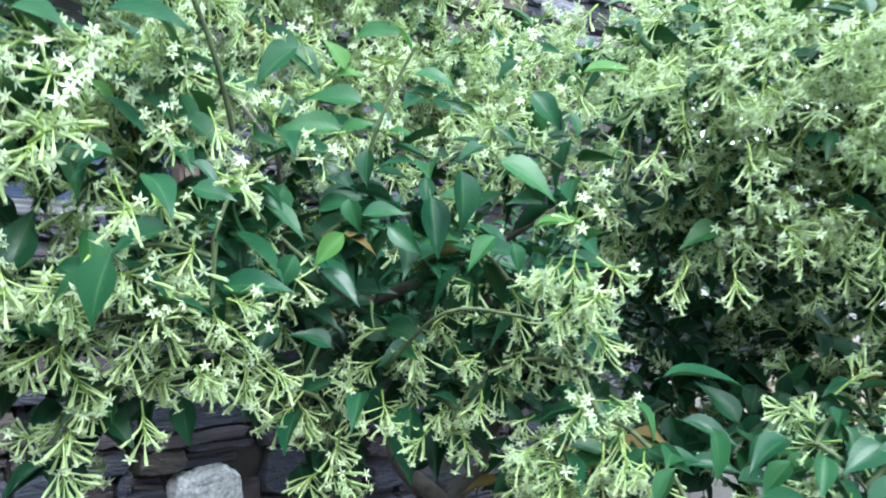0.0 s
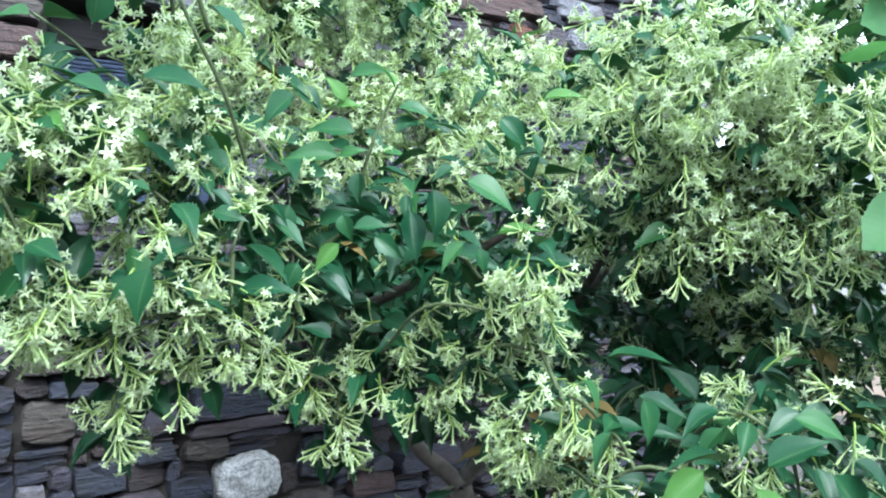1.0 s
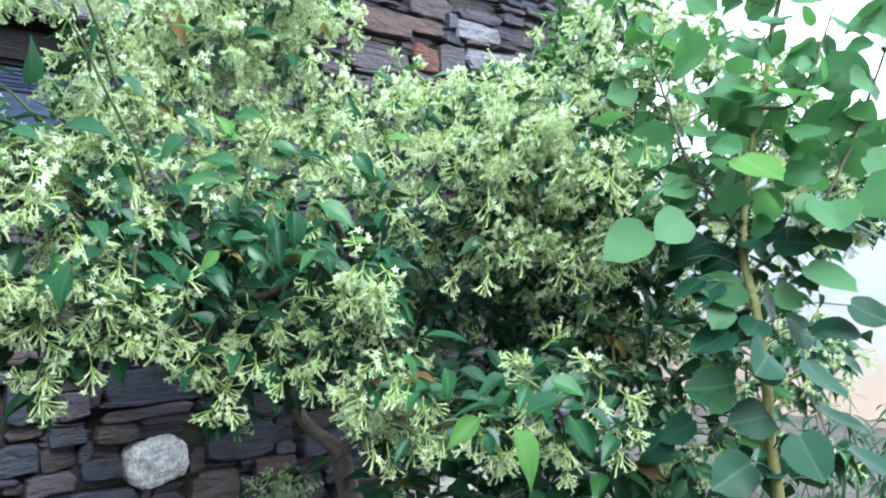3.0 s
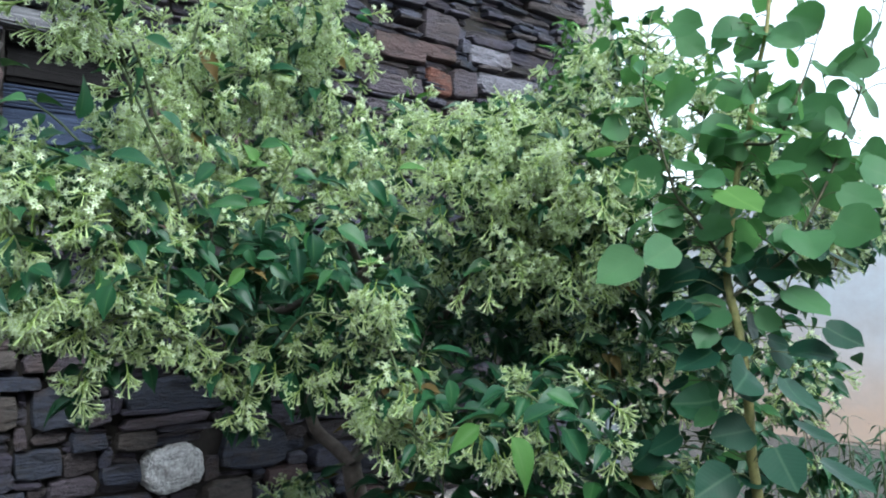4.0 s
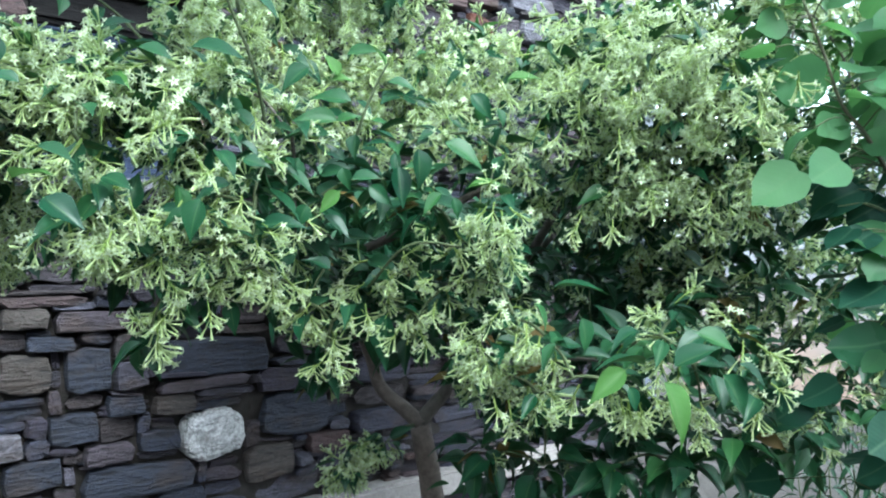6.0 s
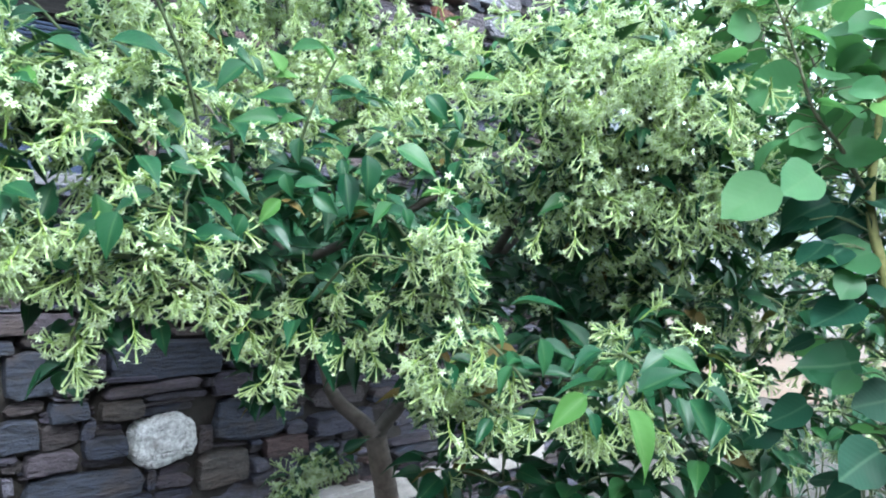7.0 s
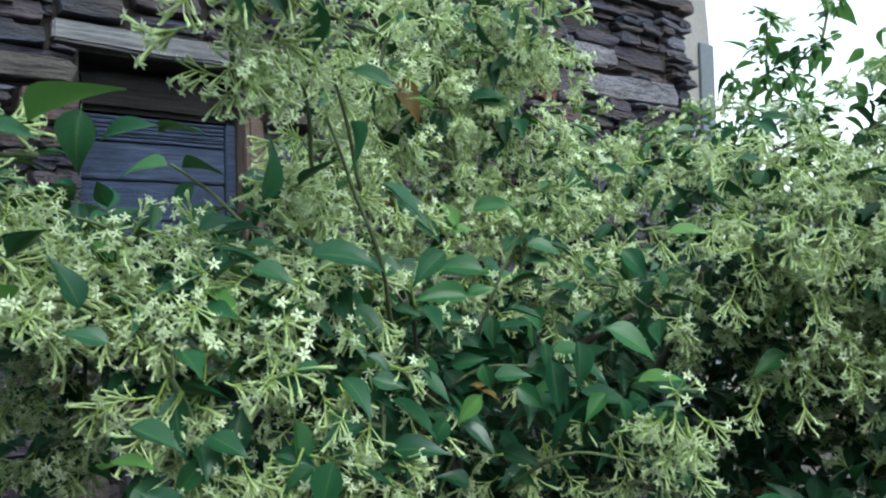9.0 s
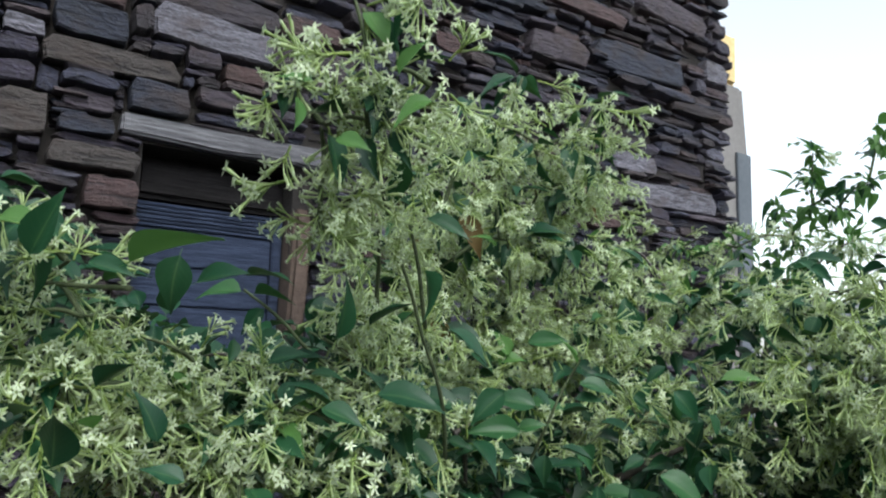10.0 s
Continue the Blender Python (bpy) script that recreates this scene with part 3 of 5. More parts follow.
BUSH_SPRAYS['near_right'] = [
    (0.69, 0.54, 1.56, 0.059, 0.9, 0.3), (0.73, 0.49, 1.52, 0.058, 1, 0.3), (0.74, 0.42, 1.54, 0.055, 1, 0.3), (0.77, 0.37, 1.57, 0.053, 1, 0.3),
    (0.79, 0.32, 1.52, 0.051, 1, 0.3), (0.77, 0.48, 1.47, 0.056, 0.9, 0.4), (0.78, 0.41, 1.48, 0.053, 1, 0.3), (0.82, 0.37, 1.47, 0.051, 0.9, 0.3),
    (0.83, 0.33, 1.41, 0.047, 0.8, 0.3), (0.78, 0.58, 1.45, 0.057, 0.65, 0.6), (0.75, 0.51, 1.39, 0.049, 0.8, 0.5), (0.78, 0.45, 1.40, 0.048, 0.9, 0.3),
    (0.81, 0.39, 1.40, 0.046, 0.9, 0.3), (0.76, 0.53, 1.63, 0.050, 0.9, 0.4),
]
BUSH_SPRAYS['right_low'] = [
    (0.89, 0.41, 1.34, 0.042, 0.8, 0.3), (0.87, 0.48, 1.34, 0.044, 0.8, 0.3), (0.86, 0.55, 1.34, 0.042, 0.7, 0.4), (1.09, 0.67, 1.31, 0.066, 0.4, 0.6),
    (1.12, 0.58, 1.29, 0.063, 0.5, 0.5), (1.15, 0.51, 1.32, 0.061, 0.5, 0.5), (1.01, 0.57, 1.23, 0.055, 0.5, 0.6), (1.06, 0.51, 1.21, 0.054, 0.5, 0.6),
    (1.12, 0.46, 1.23, 0.054, 0.5, 0.6), (1.14, 0.76, 1.23, 0.061, 0.2, 0.7), (1.04, 0.46, 1.15, 0.052, 0.6, 0.5), (0.99, 0.50, 1.15, 0.048, 0.6, 0.5),
    (0.90, 0.50, 1.17, 0.045, 0.6, 0.5),
]
BUSH_SPRAYS['dark_core'] = [
    (0.93, 1.07, 1.31, 0.084, 0.1, 1), (1.05, 1.04, 1.29, 0.086, 0.1, 1), (1.14, 0.97, 1.26, 0.086, 0.1, 1), (1.20, 0.85, 1.32, 0.084, 0.15, 1),
    (1.11, 0.85, 1.37, 0.075, 0.2, 1), (1.06, 0.96, 1.34, 0.077, 0.1, 1), (1.26, 0.81, 1.21, 0.084, 0.15, 1), (1.15, 0.83, 1.17, 0.075, 0.1, 1),
    (0.92, 0.96, 1.18, 0.066, 0.1, 0.8), (0.84, 1.08, 1.40, 0.068, 0.1, 0.8), (1.30, 0.70, 1.35, 0.075, 0.3, 0.8),
]
BUSH_SPRAYS['skirt'] = [
    (0.71, 0.75, 0.94, 0.055, 0.05, 1), (0.75, 0.65, 0.94, 0.058, 0.05, 1), (0.80, 0.55, 0.95, 0.056, 0.05, 1), (0.87, 0.49, 0.96, 0.051, 0.05, 1),
    (0.99, 0.46, 0.98, 0.053, 0.05, 0.8), (0.75, 0.65, 1.04, 0.048, 0.05, 0.8), (0.87, 0.56, 1.02, 0.048, 0.05, 0.8), (1.13, 0.47, 0.94, 0.057, 0.05, 0.8),
    (0.799, 0.522, 1.150, 0.050, 0.25, 1),
]
BUSH_SPRAYS['behind_sapling'] = [
    (1.29, 0.43, 1.77, 0.060, 0.6, 0.7), (1.34, 0.40, 1.69, 0.067, 0.6, 0.7), (1.43, 0.38, 1.62, 0.069, 0.7, 0.6), (1.53, 0.37, 1.67, 0.064, 0.5, 0.7),
    (1.63, 0.35, 1.61, 0.073, 0.7, 0.6), (1.74, 0.33, 1.57, 0.068, 0.7, 0.5), (1.78, 0.29, 1.64, 0.054, 0.5, 0.6), (1.80, 0.29, 1.51, 0.061, 0.7, 0.4),
    (1.74, 0.33, 1.49, 0.068, 0.8, 0.4), (1.47, 0.36, 1.54, 0.062, 0.7, 0.6), (1.64, 0.35, 1.50, 0.066, 0.8, 0.4), (1.37, 0.36, 1.75, 0.048, 0.3, 0.8),
]
BUSH_SPRAYS['low_right'] = [
    (1.26, 0.35, 1.28, 0.057, 0.35, 0.9), (1.31, 0.31, 1.19, 0.057, 0.35, 0.9), (1.21, 0.34, 1.11, 0.055, 0.35, 0.9), (1.35, 0.29, 1.11, 0.051, 0.3, 0.9),
    (1.19, 0.29, 1.03, 0.042, 0.3, 0.8), (1.48, 0.30, 1.18, 0.054, 0.3, 0.9), (1.09, 0.38, 0.99, 0.042, 0.3, 0.8), (1.34, 0.23, 1.00, 0.044, 0.3, 0.9),
    (1.21, 0.40, 1.21, 0.057, 0.4, 0.8),
]
BUSH_SPRAYS['right_fill'] = [
    (1.09, 0.62, 1.24, 0.060, 0.45, 0.9), (1.03, 0.70, 1.12, 0.058, 0.06, 0.9), (0.92, 0.68, 1.10, 0.055, 0.06, 0.9), (1.18, 0.50, 1.36, 0.060, 0.6, 0.8),
    (1.27, 0.46, 1.30, 0.060, 0.5, 0.8), (0.79, 0.74, 1.08, 0.050, 0.06, 0.9), (0.86, 0.66, 1.16, 0.052, 0.06, 0.9), (1.16, 0.52, 1.08, 0.056, 0.06, 0.9),
    (0.72, 0.70, 1.06, 0.046, 0.06, 0.8), (0.98, 0.56, 1.02, 0.048, 0.06, 0.9), (1.30, 0.42, 1.42, 0.058, 0.6, 0.7),
]
BUSH_SPRAYS['hollow_fill'] = [
    (0.72, 0.80, 1.25, 0.058, 0.16, 0.9), (0.81, 0.85, 1.29, 0.060, 0.16, 0.9), (0.79, 0.78, 1.20, 0.058, 0.16, 0.9), (0.72, 0.85, 1.19, 0.056, 0.16, 0.9),
    (0.88, 0.85, 1.26, 0.060, 0.16, 0.9), (0.68, 0.90, 1.24, 0.058, 0.16, 0.9), (0.92, 0.95, 1.36, 0.060, 0.10, 0.8), (0.93, 0.80, 1.25, 0.058, 0.06, 0.9),
    (0.966, 0.739, 1.245, 0.055, 0.10, 1), (1.124, 0.846, 1.221, 0.060, 0.05, 1), (1.029, 0.667, 1.206, 0.055, 0.12, 1), (1.087, 0.688, 1.130, 0.050, 0.10, 1),
    (1.073, 0.749, 1.488, 0.055, 0.6, 1), (1.070, 0.689, 1.469, 0.050, 0.6, 1),
]
BUSH_SPRAYS['left_end'] = [
    (0.03, 0.85, 1.48, 0.036, 0.9, 0.3), (0.02, 0.93, 1.44, 0.038, 0.9, 0.3), (0.02, 0.95, 1.37, 0.039, 0.9, 0.2), (0.03, 0.98, 1.30, 0.040, 0.9, 0.2),
    (-0.02, 0.96, 1.40, 0.045, 0.9, 0.3), (-0.02, 0.96, 1.31, 0.045, 0.9, 0.2),
]
BUSH_SPRAYS['low_tuft'] = [
    (0.71, 1.15, 0.88, 0.036, 0.9, 0.7), (0.68, 1.16, 0.83, 0.039, 1, 0.6), (0.75, 1.12, 0.88, 0.029, 0.3, 1),
]
BUSH_SPRAYS['far_right'] = [
    (1.29, 1.02, 1.82, 0.058, 0.5, 0.7), (1.30, 0.89, 1.82, 0.067, 0.4, 0.9), (1.33, 0.86, 1.90, 0.036, 0, 1), (1.32, 0.86, 1.96, 0.027, 0, 1),
    (1.32, 0.85, 2.01, 0.016, 0, 1), (1.20, 0.72, 1.79, 0.063, 0.6, 0.6), (1.35, 1.22, 1.84, 0.057, 0.7, 0.4), (1.01, 1.10, 1.79, 0.054, 0.8, 0.4),
    (0.81, 0.89, 1.68, 0.059, 0.8, 0.4), (0.89, 0.83, 1.67, 0.059, 0.8, 0.4), (0.81, 0.65, 1.65, 0.050, 0.9, 0.4), (0.61, 0.79, 1.61, 0.050, 0.8, 0.4),
    (1.22, 0.69, 1.90, 0.037, 0, 0.9), (1.23, 0.67, 1.98, 0.026, 0, 0.9), (1.28, 0.78, 1.87, 0.029, 0, 0.9), (1.37, 0.96, 1.90, 0.028, 0, 0.9),
]

SAPLING_LEAVES_A = [
    (0.773, 0.265, 1.378, 0.068, 1), (0.801, 0.253, 1.436, 0.053, 1), (0.836, 0.236, 1.458, 0.035, 0), (0.822, 0.225, 1.399, 0.060, 1),
    (0.819, 0.260, 1.516, 0.075, 1), (0.878, 0.200, 1.493, 0.057, 0), (0.873, 0.215, 1.533, 0.042, 0), (0.882, 0.133, 1.478, 0.073, 3),
    (0.912, 0.136, 1.427, 0.051, 1), (0.916, 0.148, 1.400, 0.036, 0), (0.921, 0.148, 1.572, 0.053, 1), (0.939, 0.107, 1.580, 0.066, 1),
    (0.912, 0.181, 1.594, 0.056, 0), (0.821, 0.201, 1.631, 0.089, 1), (0.799, 0.271, 1.628, 0.049, 1), (0.879, 0.281, 1.681, 0.074, 2),
    (0.925, 0.240, 1.743, 0.051, 0), (1.004, 0.213, 1.776, 0.055, 0),
]
SAPLING_LEAVES_B = [
    (1.030, 0.193, 1.737, 0.052, 0), (0.964, 0.186, 1.663, 0.054, 2), (0.995, 0.160, 1.668, 0.053, 0), (1.025, 0.132, 1.750, 0.056, 0),
    (1.055, 0.084, 1.688, 0.052, 2), (1.064, 0.038, 1.693, 0.056, 2), (1.076, 0.031, 1.633, 0.057, 1), (1.019, 0.078, 1.616, 0.066, 0),
    (1.004, 0.068, 1.567, 0.061, 0), (1.001, 0.097, 1.545, 0.063, 2), (1.057, 0.049, 1.595, 0.045, 0), (0.943, 0.060, 1.419, 0.070, 1),
    (0.975, 0.007, 1.435, 0.071, 1), (0.955, 0.102, 1.419, 0.042, 0), (1.017, 0.022, 1.481, 0.058, 0), (0.902, 0.251, 1.366, 0.065, 2),
    (0.904, 0.201, 1.309, 0.070, 0), (0.998, 0.177, 1.283, 0.053, 2),
]
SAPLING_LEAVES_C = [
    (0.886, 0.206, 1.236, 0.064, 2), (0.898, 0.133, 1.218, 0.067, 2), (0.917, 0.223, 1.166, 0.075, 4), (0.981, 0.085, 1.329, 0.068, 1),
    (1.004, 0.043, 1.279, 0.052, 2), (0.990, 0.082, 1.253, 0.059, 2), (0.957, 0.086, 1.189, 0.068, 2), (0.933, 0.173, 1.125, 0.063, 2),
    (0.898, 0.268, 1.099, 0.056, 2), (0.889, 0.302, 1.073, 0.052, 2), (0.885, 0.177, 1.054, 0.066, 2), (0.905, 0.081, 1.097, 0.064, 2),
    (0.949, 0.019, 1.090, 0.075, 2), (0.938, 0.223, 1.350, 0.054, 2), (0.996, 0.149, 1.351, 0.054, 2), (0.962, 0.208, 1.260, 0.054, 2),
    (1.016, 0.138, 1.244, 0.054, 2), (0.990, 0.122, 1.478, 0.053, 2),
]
SAPLING_LEAVES_D = [
    (0.909, 0.190, 1.438, 0.053, 2), (0.958, 0.133, 1.525, 0.052, 2), (0.928, 0.214, 1.676, 0.054, 2), (1.052, 0.108, 1.777, 0.056, 0),
    (1.122, 0.051, 1.769, 0.054, 0), (0.991, 0.168, 1.048, 0.054, 2), (0.996, 0.082, 1.132, 0.059, 2), (0.878, 0.234, 1.590, 0.054, 2),
    (1.031, 0.059, 1.550, 0.047, 2), (1.027, 0.134, 1.659, 0.050, 0), (1.026, 0.066, 1.494, 0.053, 2), (1.059, 0.050, 1.526, 0.050, 0),
    (1.096, 0.032, 1.558, 0.049, 2), (1.022, 0.049, 1.390, 0.051, 2), (1.009, 0.118, 1.506, 0.051, 2), (0.981, 0.148, 1.614, 0.046, 2),
    (1.020, 0.097, 1.483, 0.053, 0), (0.973, 0.128, 1.377, 0.054, 2),
]
SAPLING_STEMS = {
    'main': [(0.992, 0.153, 0.825), (0.981, 0.155, 0.948), (0.976, 0.156, 1.018), (0.958, 0.163, 1.175), (0.950, 0.177, 1.298), (0.945, 0.189, 1.395), (0.975, 0.184, 1.532), (1.011, 0.173, 1.673), (1.051, 0.171, 1.823), (1.065, 0.169, 1.903)],
    'left': [(0.946, 0.188, 1.386), (0.901, 0.209, 1.447), (0.872, 0.231, 1.491), (0.854, 0.254, 1.590), (0.855, 0.275, 1.667), (0.873, 0.282, 1.755)],
    'right': [(0.946, 0.178, 1.333), (0.992, 0.111, 1.403), (1.028, 0.062, 1.532), (1.072, 0.033, 1.673), (1.111, 0.020, 1.794)],
    'fork': [(0.980, 0.177, 1.577), (1.003, 0.132, 1.583), (1.028, 0.108, 1.663), (1.067, 0.098, 1.750)],
}

FEATURE_STONES = [
    (1.77, 2.373, 0.29, 0.117, 'red'), (1.98, 2.392, 0.22, 0.074, 'red'), (1.99, 2.251, 0.14, 0.124, 'rust'), (2.14, 2.273, 0.16, 0.152, 'mauve'),
    (2.00, 2.508, 0.22, 0.159, 'mauve'), (1.74, 2.204, 0.32, 0.101, 'mauve'), (1.70, 2.099, 0.22, 0.055, 'mauve'), (2.31, 2.428, 0.28, 0.093, 'pale'),
    (2.56, 2.306, 0.68, 0.115, 'pale'), (2.12, 2.150, 0.19, 0.080, 'red'), (0.16, 2.346, 0.37, 0.078, 'brown'), (0.44, 2.494, 0.38, 0.119, 'pale'),
    (0.09, 2.450, 0.20, 0.107, 'blue'), (-0.07, 2.389, 0.10, 0.054, 'pale'), (0.13, 2.062, 0.25, 0.073, 'brown'), (0.29, 2.266, 0.17, 0.097, 'blue'),
    (0.10, 2.216, 0.14, 0.062, 'mauve'), (0.10, 2.150, 0.15, 0.056, 'blue'), (-0.06, 2.152, 0.13, 0.142, 'brown'), (0.18, 1.970, 0.15, 0.100, 'red'),
    (1.85, 2.838, 0.35, 0.123, 'mauve'), (2.35, 2.903, 0.62, 0.150, 'blue'), (2.03, 3.063, 0.47, 0.083, 'red'), (2.59, 3.214, 0.51, 0.130, 'mauve'),
    (2.90, 2.983, 0.18, 0.130, 'pale'), (0.75, 2.593, 0.21, 0.078, 'red'), (0.53, 2.389, 0.14, 0.061, 'red'), (0.49, 2.300, 0.20, 0.062, 'mauve'),
    (0.82, 0.944, 0.38, 0.130, 'blue'), (0.81, 0.684, 0.22, 0.165, 'quartz'), (0.57, 0.576, 0.36, 0.106, 'blue'), (0.27, 0.640, 0.16, 0.100, 'blue'),
    (0.25, 0.938, 0.14, 0.119, 'brown'), (0.42, 0.933, 0.13, 0.145, 'blue'), (0.68, 0.798, 0.14, 0.070, 'brown'), (0.53, 0.815, 0.11, 0.064, 'blue'),
    (0.78, 0.857, 0.32, 0.042, 'mauve'), (0.38, 0.762, 0.14, 0.095, 'blue'), (0.21, 0.734, 0.07, 0.080, 'pale'), (1.11, 0.716, 0.28, 0.160, 'blue'),
    (1.01, 0.556, 0.19, 0.125, 'brown'), (0.48, 0.672, 0.15, 0.066, 'mauve'), (1.25, 0.594, 0.18, 0.075, 'red'), (0.25, 1.096, 0.13, 0.070, 'brown'),
    (0.44, 1.078, 0.22, 0.066, 'mauve'), (0.32, 1.019, 0.13, 0.045, 'blue'),
]

LEAVES_A = [
    (0.648, 0.981, 1.169, -0.030, 0.005, -0.097, 0), (0.560, 0.466, 1.244, 0.044, -0.056, 0.022, 0), (0.403, 0.586, 1.411, -0.002, -0.015, -0.058, 1),
]
LEAVES_B = [
    (0.295, 0.626, 1.355, -0.019, -0.002, -0.030, 0), (0.183, 0.587, 1.370, -0.045, 0.018, -0.013, 1), (0.133, 0.591, 1.340, -0.032, 0.008, -0.016, 0),
    (0.261, 0.686, 1.475, -0.087, 0.051, 0.020, 1), (0.401, 0.788, 1.549, 0.026, -0.042, 0.014, 2), (0.656, 0.772, 1.575, -0.013, -0.012, 0.076, 0),
]
LEAVES_C = [
    (0.448, 0.591, 1.346, -0.041, 0.015, -0.035, 1), (0.460, 0.692, 1.212, -0.014, -0.004, -0.087, 1), (0.346, 0.653, 1.267, -0.031, 0.004, 0.027, 1),
    (0.135, 0.563, 1.353, -0.020, -0.001, -0.046, 0), (0.633, 0.603, 1.445, -0.038, 0.014, -0.050, 1), (-0.081, 0.645, 1.616, 0.052, -0.060, 0.034, 2),
    (-0.044, 0.605, 1.631, -0.013, -0.001, -0.049, 0), (-0.032, 0.614, 1.604, 0.025, -0.038, 0.015, 0),
]
LEAVES_D = [
    (0.007, 0.610, 1.613, 0.029, -0.040, 0.012, 1), (-0.146, 0.641, 1.614, 0.012, -0.035, 0.046, 0), (-0.169, 0.651, 1.645, 0.020, -0.033, 0.004, 2),
    (-0.115, 0.647, 1.457, -0.001, -0.027, 0.053, 1), (-0.039, 0.641, 1.475, -0.016, -0.015, 0.042, 1), (-0.085, 0.689, 1.517, 0.019, -0.036, 0.028, 1),
    (0.065, 0.693, 1.541, 0.016, -0.033, 0.018, 1), (0.021, 0.658, 1.565, -0.005, -0.011, -0.022, 0), (0.101, 0.628, 1.560, 0.010, -0.034, 0.048, 1),
    (0.134, 0.627, 1.577, 0.019, -0.036, 0.028, 1), (0.150, 0.558, 1.633, 0.014, -0.020, -0.046, 1), (0.182, 0.569, 1.580, 0.028, -0.034, -0.023, 1),
    (0.134, 0.613, 1.517, 0.045, -0.051, 0.009, 1),
]
LEAVES_E = [
    (0.065, 0.472, 1.757, 0.005, -0.026, 0.023, 2), (0.092, 0.456, 1.742, -0.036, 0.008, -0.010, 2), (0.031, 0.503, 1.712, 0.014, -0.027, -0.008, 2),
    (-0.004, 0.498, 1.737, 0.006, -0.018, -0.026, 2), (0.394, 0.707, 1.572, 0.034, -0.043, 0.007, 0), (0.676, 0.568, 1.618, -0.005, -0.005, -0.057, 0),
    (0.288, 0.604, 1.523, -0.039, 0.013, -0.028, 1), (0.017, 0.506, 1.751, -0.027, -0.001, 0.006, 2), (0.171, 0.596, 1.683, 0.030, -0.036, -0.017, 1),
]
LEAVES_F = [
    (0.326, 0.675, 1.678, -0.028, -0.003, 0.022, 2), (0.078, 0.604, 1.508, 0.025, -0.034, -0.009, 0), (-0.143, 0.659, 1.498, 0.013, -0.031, 0.022, 0),
    (-0.004, 0.684, 1.513, -0.023, -0.007, 0.024, 2), (0.236, 0.736, 1.510, -0.038, 0.009, -0.037, 1), (0.423, 0.764, 1.554, -0.023, -0.003, 0.036, 2),
    (0.429, 0.736, 1.519, 0.021, -0.033, -0.019, 1), (0.317, 0.777, 1.507, 0.052, -0.054, -0.016, 1), (0.176, 0.756, 1.370, 0.051, -0.054, 0.011, 1),
    (0.122, 0.734, 1.341, 0.042, -0.047, -0.026, 0),
]
LEAVES_G = [
    (-0.026, 0.599, 1.452, -0.032, 0.006, 0.017, 1), (-0.020, 0.595, 1.394, 0.026, -0.039, -0.011, 0), (-0.037, 0.608, 1.360, 0.023, -0.037, 0.023, 2),
    (-0.014, 0.590, 1.347, 0.026, -0.039, -0.026, 1), (0.235, 0.650, 1.322, 0.037, -0.048, 0.019, 1), (0.321, 0.646, 1.342, 0.024, -0.038, -0.028, 1),
    (0.177, 0.632, 1.310, 0.026, -0.040, 0.018, 0),
]
LEAVES_H = [
    (0.426, 0.645, 1.547, -0.016, 0.001, 0.034, 2), (0.393, 0.671, 1.499, -0.055, 0.025, 0.016, 0), (0.374, 0.673, 1.471, -0.063, 0.028, 0.006, 0),
    (0.424, 0.647, 1.527, 0.027, -0.037, 0.000, 0), (0.420, 0.650, 1.509, 0.023, -0.030, 0.004, 0), (0.370, 0.689, 1.472, 0.019, -0.027, 0.016, 0),
    (0.332, 0.800, 1.599, 0.039, -0.057, -0.044, 1), (0.353, 0.769, 1.573, 0.023, -0.034, -0.028, 0), (0.278, 0.727, 1.512, -0.059, 0.026, 0.016, 1),
    (0.263, 0.739, 1.511, 0.038, -0.050, -0.002, 0), (0.288, 0.717, 1.462, 0.020, -0.027, -0.007, 0), (0.255, 0.665, 1.404, -0.051, 0.020, -0.029, 0),
    (0.299, 0.656, 1.418, -0.018, -0.001, -0.043, 0),
]
LEAVES_I = [
    (0.247, 0.672, 1.372, 0.042, -0.057, -0.018, 0), (0.341, 0.621, 1.374, -0.029, 0.010, -0.029, 2), (0.332, 0.681, 1.442, 0.029, -0.040, -0.020, 0),
    (0.377, 0.645, 1.454, -0.011, -0.004, -0.036, 0), (0.419, 0.623, 1.438, -0.036, 0.017, 0.008, 0), (0.399, 0.652, 1.456, 0.025, -0.034, -0.006, 1),
    (0.346, 0.630, 1.405, -0.000, -0.011, -0.031, 0), (0.353, 0.625, 1.387, 0.025, -0.033, 0.006, 0), (0.370, 0.610, 1.380, 0.021, -0.031, -0.021, 1),
    (0.405, 0.595, 1.426, -0.004, -0.007, -0.032, 0), (0.416, 0.561, 1.431, 0.000, -0.020, -0.054, 0), (0.454, 0.569, 1.453, -0.026, 0.011, -0.010, 0),
    (0.452, 0.558, 1.438, 0.036, -0.051, -0.019, 0),
]
LEAVES_J = [
    (0.449, 0.546, 1.372, -0.029, 0.010, -0.028, 0), (0.457, 0.540, 1.366, 0.004, -0.014, -0.028, 0), (0.476, 0.537, 1.376, 0.030, -0.041, 0.013, 2),
    (0.529, 0.601, 1.552, -0.027, 0.011, -0.018, 0), (0.572, 0.565, 1.536, 0.031, -0.042, 0.006, 2), (0.547, 0.611, 1.525, 0.019, -0.032, -0.036, 1),
    (0.564, 0.571, 1.500, 0.005, -0.014, -0.028, 0), (0.264, 0.711, 1.436, -0.034, 0.014, 0.018, 1),
    (0.339, 0.689, 1.456, -0.041, 0.018, -0.008, 0),
]
